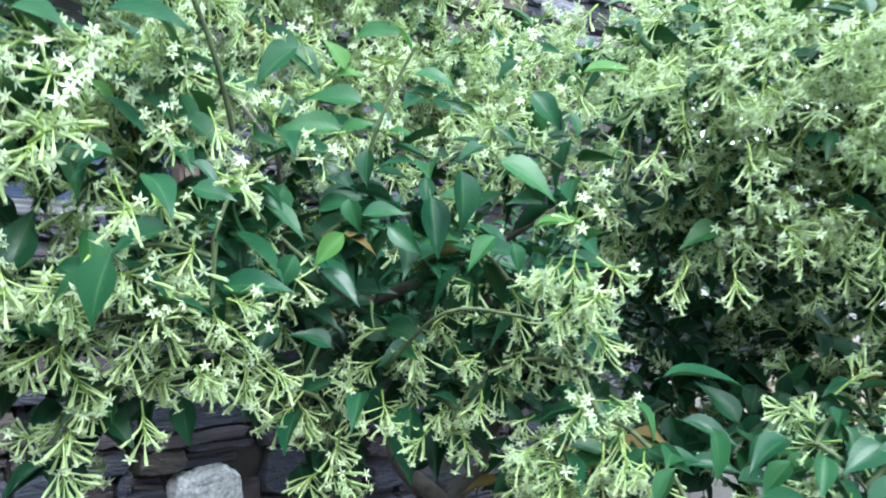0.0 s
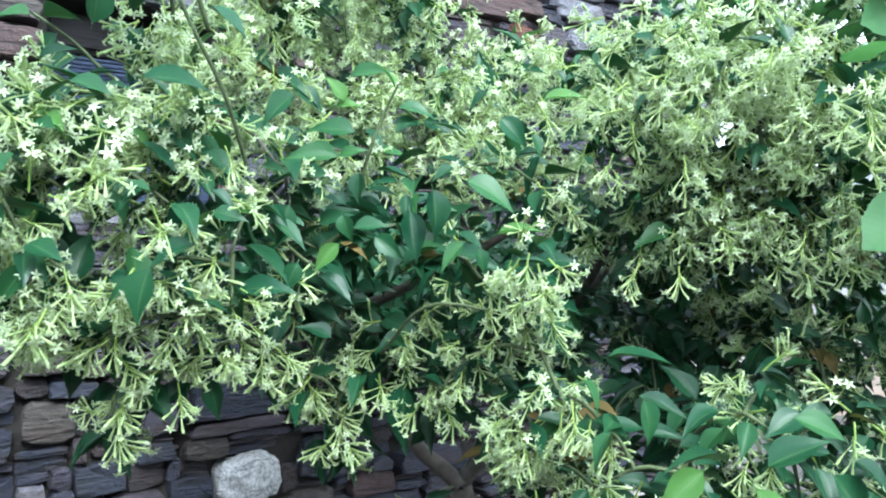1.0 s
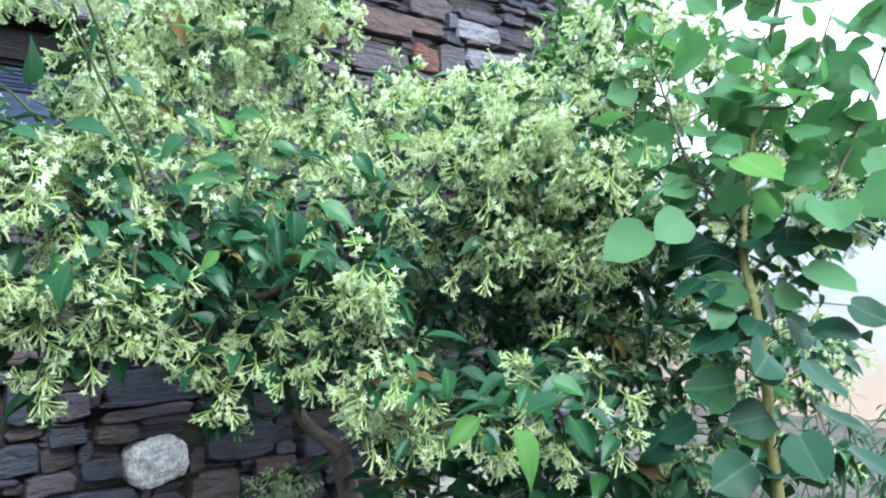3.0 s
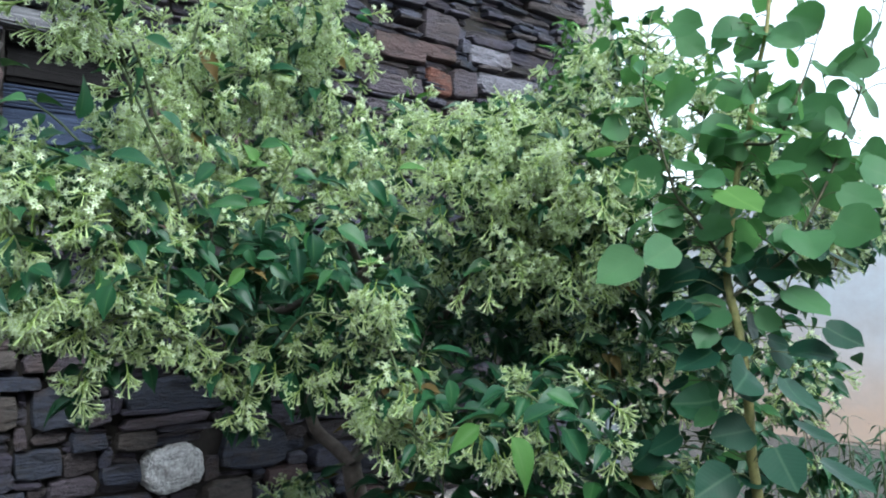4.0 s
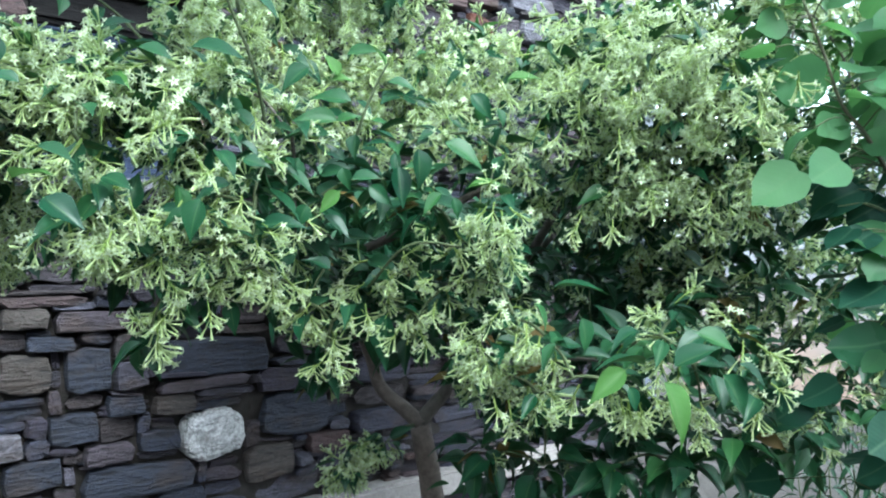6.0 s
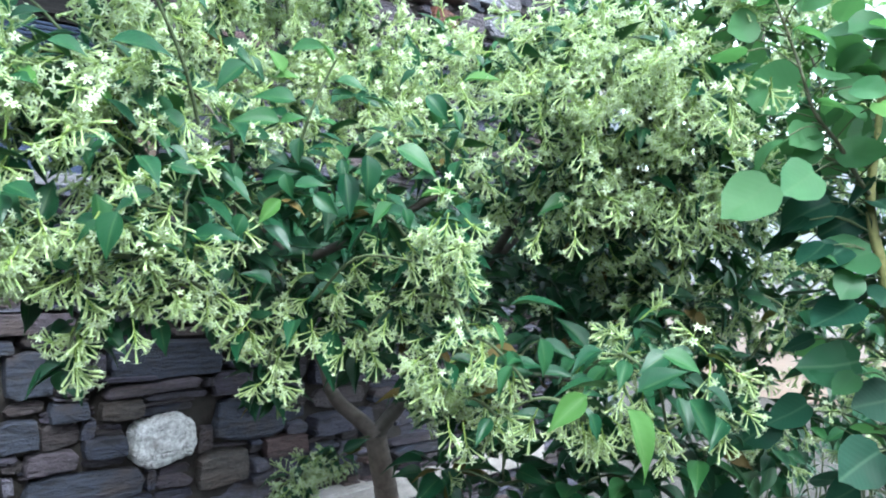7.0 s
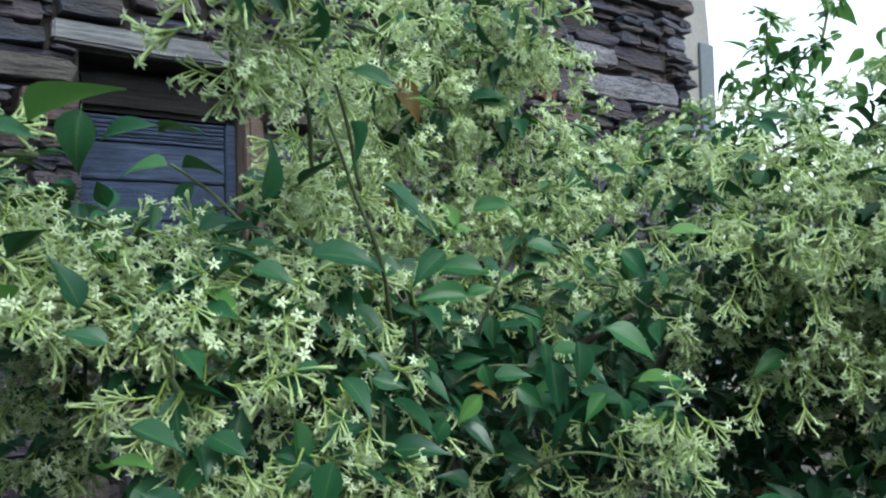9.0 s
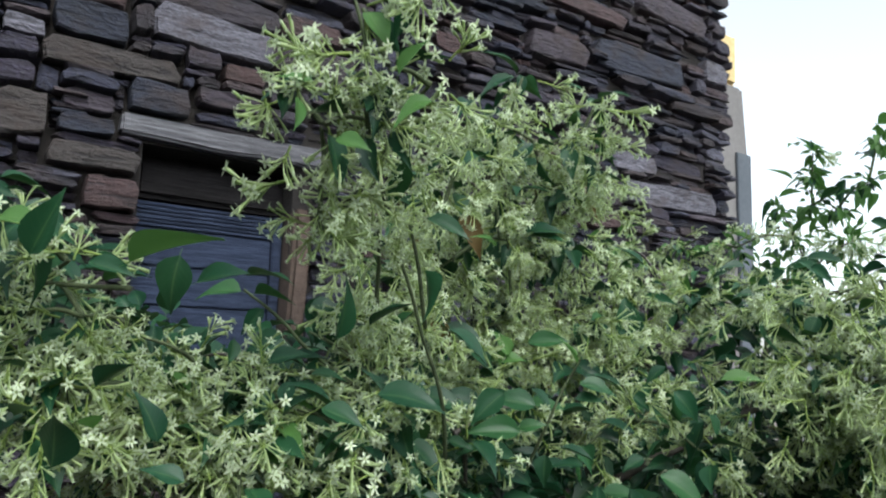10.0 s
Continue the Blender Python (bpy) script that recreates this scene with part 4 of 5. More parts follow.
LEAVES_K = [
    (0.076, 0.790, 1.614, -0.045, 0.019, 0.012, 0), (0.079, 0.787, 1.613, 0.033, -0.042, 0.003, 0), (0.098, 0.784, 1.601, -0.026, 0.008, -0.029, 1),
    (0.118, 0.767, 1.574, -0.046, 0.018, -0.025, 1), (0.136, 0.766, 1.603, 0.023, -0.030, 0.005, 0), (0.176, 0.760, 1.616, -0.015, -0.005, -0.051, 0),
    (0.243, 0.705, 1.605, -0.051, 0.019, -0.038, 0), (0.261, 0.702, 1.521, -0.057, 0.025, 0.009, 1),
]
LEAVES_L = [
    (0.606, 0.341, 1.153, -0.061, 0.027, 0.031, 0), (0.616, 0.320, 1.151, 0.028, -0.045, 0.036, 0), (0.590, 0.316, 1.148, 0.023, -0.046, -0.072, 2),
    (0.571, 0.344, 1.157, -0.048, 0.021, -0.036, 2), (0.671, 0.288, 1.150, 0.021, -0.039, -0.053, 1), (0.670, 0.325, 1.193, 0.031, -0.044, -0.016, 0),
    (0.562, 0.414, 1.215, 0.006, -0.020, -0.046, 0), (0.534, 0.425, 1.183, -0.025, 0.008, -0.035, 0),
    (0.529, 0.467, 1.230, 0.017, -0.027, -0.031, 0), (0.686, 0.275, 1.160, 0.022, -0.033, -0.025, 0), (0.577, 0.353, 1.134, 0.008, -0.018, -0.031, 1),
]
BIG_LEAVES = LEAVES_A + LEAVES_B + LEAVES_C + LEAVES_D + LEAVES_E + LEAVES_F + LEAVES_G + LEAVES_H + LEAVES_I + LEAVES_J + LEAVES_K + LEAVES_L
SHOOTS = [
    [(0.428, 0.644, 1.556), (0.418, 0.658, 1.525), (0.407, 0.672, 1.483), (0.404, 0.712, 1.417)],
    [(0.237, 0.759, 1.469), (0.281, 0.735, 1.431), (0.298, 0.708, 1.390), (0.358, 0.709, 1.340)],
    [(0.459, 0.523, 1.297), (0.425, 0.590, 1.300), (0.420, 0.683, 1.243)],
    [(0.141, 0.577, 1.631), (0.179, 0.600, 1.577), (0.217, 0.623, 1.521), (0.260, 0.669, 1.446)],
    [(0.422, 0.907, 1.815), (0.444, 0.894, 1.697), (0.449, 0.869, 1.597)],
    [(-0.178, 0.791, 1.615), (-0.122, 0.730, 1.606), (-0.062, 0.690, 1.603)],
    [(0.074, 0.791, 1.616), (0.112, 0.773, 1.587), (0.140, 0.762, 1.557), (0.188, 0.729, 1.516)],
    [(0.139, 0.763, 1.574), (0.173, 0.736, 1.554), (0.201, 0.712, 1.522)],
    [(0.160, 0.599, 1.674), (0.183, 0.615, 1.634), (0.210, 0.642, 1.582)],
    [(0.394, 0.773, 1.863), (0.418, 0.775, 1.759), (0.439, 0.784, 1.625)],
    [(0.053, 0.522, 1.835), (0.065, 0.521, 1.795), (0.082, 0.544, 1.733), (0.134, 0.591, 1.680)],
    [(0.765, 0.620, 1.640), (0.768, 0.625, 1.593), (0.772, 0.631, 1.545)],
]


# ---- window in the stone wall ----
WALL_Y, CORNER, TOP = 2.25, 3.03, 4.3
WIN = (0.26, 0.73, 1.50, 2.135)


def build_wall():
    """The house wall of rubble stones: a mud core with a window opening, and a return at the corner."""
    x0, x1, z0, z1 = WIN
    root = tagged(new("wall_north"), "old house wall of dark rubble slates in mud mortar", "wall", kind="structure")
    back = WALL_Y + 0.5
    for a, b, c, d in ((-4.0, x0, 0, TOP), (x1, CORNER - 0.03, 0, TOP), (x0, x1, 0, z0), (x0, x1, z1, TOP)):
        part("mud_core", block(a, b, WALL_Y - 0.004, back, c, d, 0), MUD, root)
    part("side_core", block(CORNER - 0.5, CORNER - 0.03, back + 0.004, 6.5, 0, TOP, 0), MUD, root)
    # mud pressed into the joints of the lower courses
    bm = bmesh.new()
    bmesh.ops.create_grid(bm, x_segments=150, y_segments=56, size=1, matrix=Matrix.Translation((0.9, WALL_Y - 0.004, 0.71)) @ Matrix.Rotation(radians(90), 4, "X") @ Matrix.Diagonal((2.05, 0.71, 1, 1)))
    for v in bm.verts:
        if 0.05 < v.co.z < 1.36:
            v.co.y += 0.030 * noise.noise(v.co * 5) + 0.012 * noise.noise(v.co * 23)
        else:
            v.co.y = WALL_Y + 0.006
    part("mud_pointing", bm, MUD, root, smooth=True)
    return root


def build_window():
    x0, x1, z0, z1 = WIN
    w = tagged(new("window_1"), "small shuttered window with weathered blue-grey boards under a silvered beam", "window", kind="structure")
    y = WALL_Y + 0.07
    part("header_board", block(x0 + 0.002, x1 - 0.002, y - 0.012, y + 0.05, 1.989, 2.098, 0.016, 0.006, 4), SHADED_WOOD, w, "worn board, its colour darkened for the shade of the beam")
    shutter = part("shutter", block(x1 - 0.033, x1 - 0.002, y - 0.012, y + 0.03, z0 + 0.003, 1.983, 0.004, 0.002, 3), BLUE_WOOD, w, "blue-grey painted shutter of weathered boards")
    z = 1.525
    for i, h in enumerate((0.150, 0.118, 0.114)):
        part("board", block(x0 + 0.004, x1 - 0.035, y + 0.004 * (i % 2), y + 0.026, z, z + h - 0.004, 0.004, 0.003, 5), BLUE_WOOD, shutter)
        z += h
    for h in (0.013, 0.010, 0.015, 0.011, 0.014, 0.012):
        part("slat", block(x0 + 0.006, x1 - 0.036, y - 0.004, y + 0.012, z, z + h - 0.0025, 0.003, 0.0022, 5), BLUE_WOOD, shutter)
        z += h
    part("jamb", block(x1 + 0.001, x1 + 0.06, WALL_Y - 0.035, WALL_Y + 0.06, z0, 2.0, 0.012, 0.012, 3), CLAY, w, "reddish clay jamb")
    part("window_sill", block(x0 + 0.003, x1 - 0.003, WALL_Y - 0.01, y + 0.09, z0 - 0.02, z0 + 0.022, 0.005, 0.003, 3), GREY_WOOD, w, "worn grey wooden sill")
    part("back_board", block(x0 + 0.003, x1 - 0.003, y + 0.06, y + 0.09, z0 + 0.03, z1 - 0.003, 0), SHADED_WOOD, w)
    part("beam", block(0.19, 0.90, WALL_Y - 0.045, WALL_Y + 0.12, 2.142, 2.208, 0.008, 0.010, 4), GREY_WOOD, w, "silvered wooden lintel beam")


def build_ledge():
    bm = block(1.0, 2.6, WALL_Y - 0.10, WALL_Y + 0.10, 0.30, 0.395, 0.012, 0.012, 5)
    me = bpy.data.meshes.new("stone_ledge")
    bm.to_mesh(me)
    bm.free()
    me.materials.append(LEDGE)
    tagged(new("stone_ledge", me), "grey stone ledge along the foot of the wall", "ledge", kind="structure")


build_ledge()
wall_root = build_wall()
build_window()


def build_light_blockers():
    """Plain unseen walls, added behind and beside the way to block low sky light."""
    part_south = tagged(new("light_blocker_south"), "unseen dark wall added behind the camera to block low sky light", "wall", kind="structure")
    part("mud_core", block(-2.8, 2.4, -2.8, -2.4, 0, 2.2, 0.01), MUD, part_south)
    part_west = tagged(new("light_blocker_west"), "unseen dark wall added at the side to block low sky light", "wall", kind="structure")
    part("mud_core", block(-2.8, -2.4, -2.39, WALL_Y - 0.07, 0, 2.2, 0.01), MUD, part_west)


build_light_blockers()


def build_pier():
    """The plastered end of a farther wall, beyond the corner."""
    p = tagged(new("plastered_pier"), "grey plastered pier beyond the corner with a sunlit cream patch", "pier", kind="structure")
    bm = block(3.12, 4.02, 2.72, 3.2, 0.0, 3.30, 0.02, 0.006, 3)
    for v in bm.verts:
        if v.co.x > 3.6:
            v.co.x -= 0.09 * max(0.0, v.co.z - 2.3)
    shaft = part("shaft", bm, PLASTER, p)
    part("upper_shaft", block(3.12, 3.70, 2.73, 3.2, 3.304, 4.6, 0.02, 0.006, 3), PLASTER, p)
    part("grey_blue_strip", block(3.82, 3.96, 2.70, 2.717, 0.0, 2.86, 0.004), STEEL_BLUE, shaft, "darker grey-blue strip near the right edge")
    # block that stands for the sunlit patch, yellow by colour alone
    part("sunlit_patch", block(3.702, 3.90, 2.74, 2.95, 3.304, 3.66, 0.03, 0.015, 2), SUNLIT_PLASTER, p, "cream plaster with sunlight put into its colour")


build_pier()


def build_far_wall():
    """The pale rendered wall that closes the view beside the bush."""
    w = tagged(new("wall_east"), "pale weathered rendered wall with a peach-coloured damp foot", "wall", kind="structure")
    part("render_coat", block(-6.0, 6.0, 0.0, 0.3, 0.0, 2.1, 0.01, 0.02, 6), RENDER, w, m=pose(8.6, -1.6, 0.0, 0, 0, -62))


build_far_wall()


# ---- bush ----
FULLNESS = {"far_right": 1.0, "left_back": 0.85, "right_edge": 1.35, "middle_crown": 1.3, "upper_crown": 1.3, "near_right": 1.1, "right_crown": 1.1, "top_shoot": 0.75, "side_shoot": 0.8, "right_low": 0.4, "low_back": 0.55, "low_tuft": 2.2, "front_spray": 0.62, "leafy_heart": 0.8, "hanging_tufts": 0.48, "left_mid": 0.85, "left_low": 0.7}
LEAFINESS = {"far_right": 0.55, "front_spray": 0.95, "leafy_heart": 1.1, "dark_core": 1.2, "skirt": 1.5}

LEAF_SHARE = {"middle_crown": 0.6, "upper_crown": 0.5, "near_right": 0.9, "right_crown": 0.9, "low_tuft": 1.2, "far_right": 2.8, "left_back": 1.6, "left_side": 1.3, "front_spray": 0.6, "leafy_heart": 0.75, "top_shoot": 0.35, "left_low": 0.5}

WIDE = ("middle_crown", "upper_crown", "crown_front", "near_right", "right_crown")
CLOSE = ("left_low", "hanging_tufts", "top_shoot", "side_shoot", "low_tuft", "far_right")

HANGING = ("left_low", "hanging_tufts", "front_spray", "low_tuft", "near_right", "right_crown")


def in_hollow(q):
    """The leafy heart of the bush and the dark hollow below it carry few flowers."""
    for x, y, z, a, b, c, share in ((0.46, 0.66, 1.39, 0.24, 0.17, 0.06, 0.85), (0.44, 0.69, 1.30, 0.11, 0.13, 0.07, 0.75)):
        if ((q.x - x) / a) ** 2 + ((q.y - y) / b) ** 2 + ((q.z - z) / c) ** 2 < 1 and rng.random() < share:
            return True
    return False


def lay_across_view(along, p):
    """Lays leaves flat and sideways, across the camera's view, by cutting their run out from the bush's middle."""
    radial = (p - Vector((0.95, 1.1, p.z))).normalized()
    flat = along - 0.75 * along.dot(radial) * radial
    return Vector((flat.x, flat.y, 0.45 * flat.z - 0.08))


def build_bush():
    bush = tagged(new("flowering_bush"), "tall bush crowded with pale yellow-green star flowers before the wall", "bush")
    base = Vector((1.0, 1.22, 0.0))
    fork = Vector((0.852, 1.132, 0.906))
    # trunk and the two forks
    trunk_line = smooth_line([base, (0.948, 1.185, 0.547), (0.897, 1.148, 0.754), fork], 5, 0.008)
    v, f = tube(trunk_line, [0.033 - 0.010 * i / len(trunk_line) for i in range(len(trunk_line))], 10)
    trunk = part_of("trunk", mesh_of("trunk", v, f, [BARK], smooth=True), bush)
    network = [fork]
    heads = {"left": (0.786, 1.211, 1.024), "up": (0.921, 1.106, 1.025), "right": (0.97, 0.997, 1.189)}
    mains = {
        "left": [fork, (0.812, 1.19, 0.96), heads["left"], (0.734, 1.188, 1.10), (0.58, 1.02, 1.28), (0.36, 0.90, 1.42), (0.22, 0.82, 1.58)],
        "up": [fork, (0.908, 1.117, 0.965), heads["up"], (0.90, 1.05, 1.20), (0.72, 0.94, 1.45), (0.58, 0.88, 1.72)],
        "right": [heads["up"], (0.937, 1.092, 1.122), heads["right"], (1.0, 0.86, 1.38), (1.10, 0.80, 1.65)],
        "cross": [(0.58, 1.02, 1.28), (0.68, 0.86, 1.36), (0.82, 0.74, 1.46), (0.98, 0.62, 1.55)],
        "low": [heads["right"], (0.80, 0.68, 1.12), (0.72, 0.48, 1.13)],
        "back": [heads["up"], (1.05, 0.95, 1.30), (1.35, 0.95, 1.55), (1.45, 0.95, 1.80)],
    }
    for k, (name, pts) in enumerate(mains.items()):
        line = smooth_line(pts, 5, 0.012, 5.0 * k)
        thick = 0.018 if k < 3 else 0.006 if name == "low" else 0.010
        v, f = tube(line, [thick * (1 - 0.75 * i / len(line)) for i in range(len(line))], 8)
        part_of("branch", mesh_of("branch", v, f, [BARK if k == 0 else SHADED_BARK], smooth=True), trunk)
        network += line[3:]

    # twigs run from the nearest wood to each spray
    sprays = [(Vector(s[:3]), *s[3:], name) for name, rows in BUSH_SPRAYS.items() for s in rows]
    sprays.sort(key=lambda s: min((s[0] - q).length for q in network))
    places = list(network)
    for p, r, fl, lf, name in sprays:
        q = min(places, key=lambda o: (o - p).length + 0.4 * max(0, o.z - p.z))
        mid = q.lerp(p, 0.5) + Vector((0, 0, 0.12 * (p - q).length))
        line = smooth_line([q, mid, p], 4, 0.006, p.x * 20)
        v, f = tube(line, [0.0030 - 0.0016 * i / len(line) for i in range(len(line))], 5)
        part_of("twig", mesh_of("twig", v, f, [SHADED_BARK if (p - q).length > 0.12 else TWIG], smooth=True), bush)
        places += line[3:]

    # flower tufts
    tufts = [flower_cluster(s, 9 + s % 6, 1.0 + 0.07 * (s % 5), 0.020 + 0.006 * (s % 4)) for s in range(12)]
    tuft_meshes = [t.mesh("blossom", [TUBE, STAR, CALYX]) for t in tufts]
    tuft_arrays = [np.concatenate(t.v) for t in tufts]
    leaves = [leaf_shape(d, fo, w, c) for d, fo, w, c in ((0.22, 0.5, 0.40, 0.05), (0.38, 0.40, 0.38, -0.08), (0.14, 0.7, 0.36, 0.05), (0.46, 0.5, 0.41, 0.10), (0.32, 0.8, 0.34, -0.12), (0.20, 0.35, 0.44, 0.0))]
    leaf_mats = [LEAF, LEAF_DARK, LEAF_YOUNG_BACKLIT, LEAF_DRY]
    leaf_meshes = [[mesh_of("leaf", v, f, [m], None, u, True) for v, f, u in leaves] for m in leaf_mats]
    broad = [leaf_shape(d, fo, w, c, 8) for d, fo, w, c in ((0.24, 0.5, 0.47, 0.06), (0.36, 0.4, 0.42, -0.08), (0.16, 0.65, 0.39, 0.04), (0.42, 0.45, 0.48, 0.10))]
    broad_meshes = [[mesh_of("leaf", v, f, [m], None, u, True) for v, f, u in broad] for m in leaf_mats]
    flower_poses, leaf_poses = [], []
    for p, r, fl, lf, name in sprays:
        count = int(round(fl * FULLNESS.get(name, 1.0) * (6.0 + 3000 * r * r) + rng.random() * 0.6))
        for _ in range(count):
            way = Vector((rng.gauss(0, 1), rng.gauss(0, 1), rng.gauss(0, 0.8)))
            way = way.normalized()
            q = p + way * r * rng.uniform(0.2, 1.15 if "shoot" in name else 0.85 if name in CLOSE else 1.75 if name in WIDE else 1.3)
            if name != "hanging_tufts" and in_hollow(q):
                continue
            out = (way * 0.75 + Vector((-0.06, -0.10, -1.05 if name in HANGING else -0.62)) + 0.5 * Vector((rng.gauss(0, 1), rng.gauss(0, 1), rng.gauss(0, 1)))).normalized()
            flower_poses.append(aim(q, out, rng.uniform(0, 6.28), rng.uniform(0.76, 1.04)))
        count = int(round(LEAF_SHARE.get(name, 1.0) * lf * (6.0 + 2300 * r * r) + 0.5 * rng.random()))
        for _ in range(count):
            way = Vector((rng.gauss(0, 1), rng.gauss(0, 1), rng.gauss(0, 0.7))).normalized()
            q = p + way * r * rng.uniform(0.0, 0.8)
            along = (way + Vector((-0.2, -0.3, -0.25)) + 0.5 * Vector((rng.gauss(0, 1), rng.gauss(0, 1), rng.gauss(0, 0.6)))).normalized()
            if name in ("leafy_heart", "left_mid", "front_spray"):
                along = lay_across_view(along, p)
            face = Vector((rng.gauss(-0.2, 0.5), rng.gauss(-0.35, 0.5), 1.0))
            leaf_poses.append(leaf_pose(q, along, face, rng.uniform(0.040, 0.070) * LEAFINESS.get(name, 1.0)))
    # about where the camera stands; filling and larger leaves are fitted to it
    viewpoint = Vector((-0.1, -0.2, 1.4))
    # the shaded inside of the bush: leaves and a few flowers behind each spray as the camera sees it
    for name, rows in BUSH_SPRAYS.items():
        depth = {"top_shoot": 0.0, "side_shoot": 0.06, "low_tuft": 0.0, "far_right": 0.12, "front_spray": 0.2, "left_low": 0.16, "middle_crown": 0.18, "crown_front": 0.08, "upper_crown": 0.14}.get(name, 0.32)
        for s in rows:
            p, r = Vector(s[:3]), s[3]
            ray = (p - viewpoint).normalized()
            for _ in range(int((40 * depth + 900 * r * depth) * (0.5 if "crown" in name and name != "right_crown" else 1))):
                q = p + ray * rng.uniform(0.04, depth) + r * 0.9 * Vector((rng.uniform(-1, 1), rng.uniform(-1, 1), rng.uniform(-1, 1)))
                along = Vector((rng.gauss(-0.2, 1), rng.gauss(-0.3, 1), rng.gauss(-0.3, 0.6)))
                if name in ("leafy_heart", "left_mid", "front_spray"):
                    along = lay_across_view(along, p)
                leaf_poses.append(leaf_pose(q, along, (rng.gauss(-0.2, 0.5), rng.gauss(-0.35, 0.5), 1.0), rng.uniform(0.042, 0.075)))
            for _ in range(int(rng.random() + 4 * depth * s[4])):
                q = p + ray * rng.uniform(0.03, 0.7 * depth + 0.01) + r * 0.9 * Vector((rng.uniform(-1, 1), rng.uniform(-1, 1), rng.uniform(-1, 1)))
                out = Vector((rng.gauss(-0.15, 0.8), rng.gauss(-0.2, 0.8), rng.gauss(-0.5, 0.7)))
                flower_poses.append(aim(q, out, rng.uniform(0, 6.28), rng.uniform(0.85, 1.1)))
    # hidden leaves added between bush and wall to shade the wall
    shade_clumps = [Vector((rng.gauss(1.22, 0.26), rng.uniform(1.25, 2.0), rng.uniform(1.26, 1.44))) for _ in range(26)]
    for i in range(1700):
        q = shade_clumps[i % 26] + Vector((rng.gauss(0, 0.11), rng.gauss(0, 0.11), rng.gauss(0, 0.06)))
        q.y, q.z = min(q.y, 2.12), max(q.z, 1.14)
        along = Vector((rng.gauss(0, 1), rng.gauss(-0.3, 1), rng.gauss(-0.3, 0.6)))
        leaf_poses.append(leaf_pose(q, along, (rng.gauss(0, 0.5), rng.gauss(-0.3, 0.5), 1.0), rng.uniform(0.07, 0.11)))
    flower_poses.sort(key=lambda m: (m.translation - viewpoint).length)
    leaf_poses.sort(key=lambda m: (m.translation - viewpoint).length)
    for i, m in enumerate(flower_poses[:300]):
        part_of("blossom", tuft_meshes[i % 12], bush, m)
    rest = Pile()
    for i, m in enumerate(flower_poses[300:]):
        t = tufts[i % 12]
        rest.add(tuft_arrays[i % 12], t.f, t.s, None, m)
    tagged(part_of("blossom_mass", rest.mesh("blossom_mass", [TUBE, STAR, CALYX]), bush), kind="stuff")
    # the larger leaves and shoots that stand out, the leaves turned to face the camera
    for i, (x, y, z, dx, dy, dz, kind) in enumerate(BIG_LEAVES):
        way = Vector((dx, dy, dz))
        p = Vector((x, y, z))
        face = (viewpoint - p).normalized() * 0.55 + Vector((0, 0, 0.8)) + 0.3 * Vector((rng.gauss(0, 1), rng.gauss(0, 1), 0))
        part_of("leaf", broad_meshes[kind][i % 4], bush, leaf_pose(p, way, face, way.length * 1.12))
    for k, pts in enumerate(SHOOTS):
        line = smooth_line(pts, 5, 0.004, 7.0 * k)
        v, f = tube(line, [0.0024 - 0.0010 * i / len(line) for i in range(len(line))][::-1], 6)
        part_of("shoot", mesh_of("shoot", v, f, [TWIG], smooth=True), bush)
    for i, m in enumerate(leaf_poses[:200]):
        kind = 0 if rng.random() < 0.45 else 1 if rng.random() < 0.97 else 2
        part_of("leaf", leaf_meshes[kind][i % 6], bush, m)
    rest = Pile()
    for i, m in enumerate(leaf_poses[200:]):
        v, f, u = leaves[i % 6]
        # high leaves at the right: glare and backlight put in by the paler colour
        high = m.translation.x > 0.98 and m.translation.z > 1.66
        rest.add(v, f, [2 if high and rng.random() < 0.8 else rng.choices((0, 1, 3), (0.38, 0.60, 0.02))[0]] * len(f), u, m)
    tagged(part_of("foliage", rest.mesh("foliage", leaf_mats), bush), kind="stuff")
    return bush


bush = build_bush()


# ---- round-leaved sapling ----
def extra_leaves(wood):
    """Smaller leaves that fill the sapling along its stems."""
    r = random.Random(21)
    out = []
    for _ in range(210):
        p = wood[r.randrange(len(wood))] + Vector((r.gauss(0.02, 0.06), r.gauss(0.05, 0.06), r.gauss(0, 0.05)))
        if 0.75 < p.z < 1.86:
            # lit copies high up, mostly the shaded copy lower down
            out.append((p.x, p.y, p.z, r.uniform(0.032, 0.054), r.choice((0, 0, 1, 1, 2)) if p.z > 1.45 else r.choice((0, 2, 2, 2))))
    return out


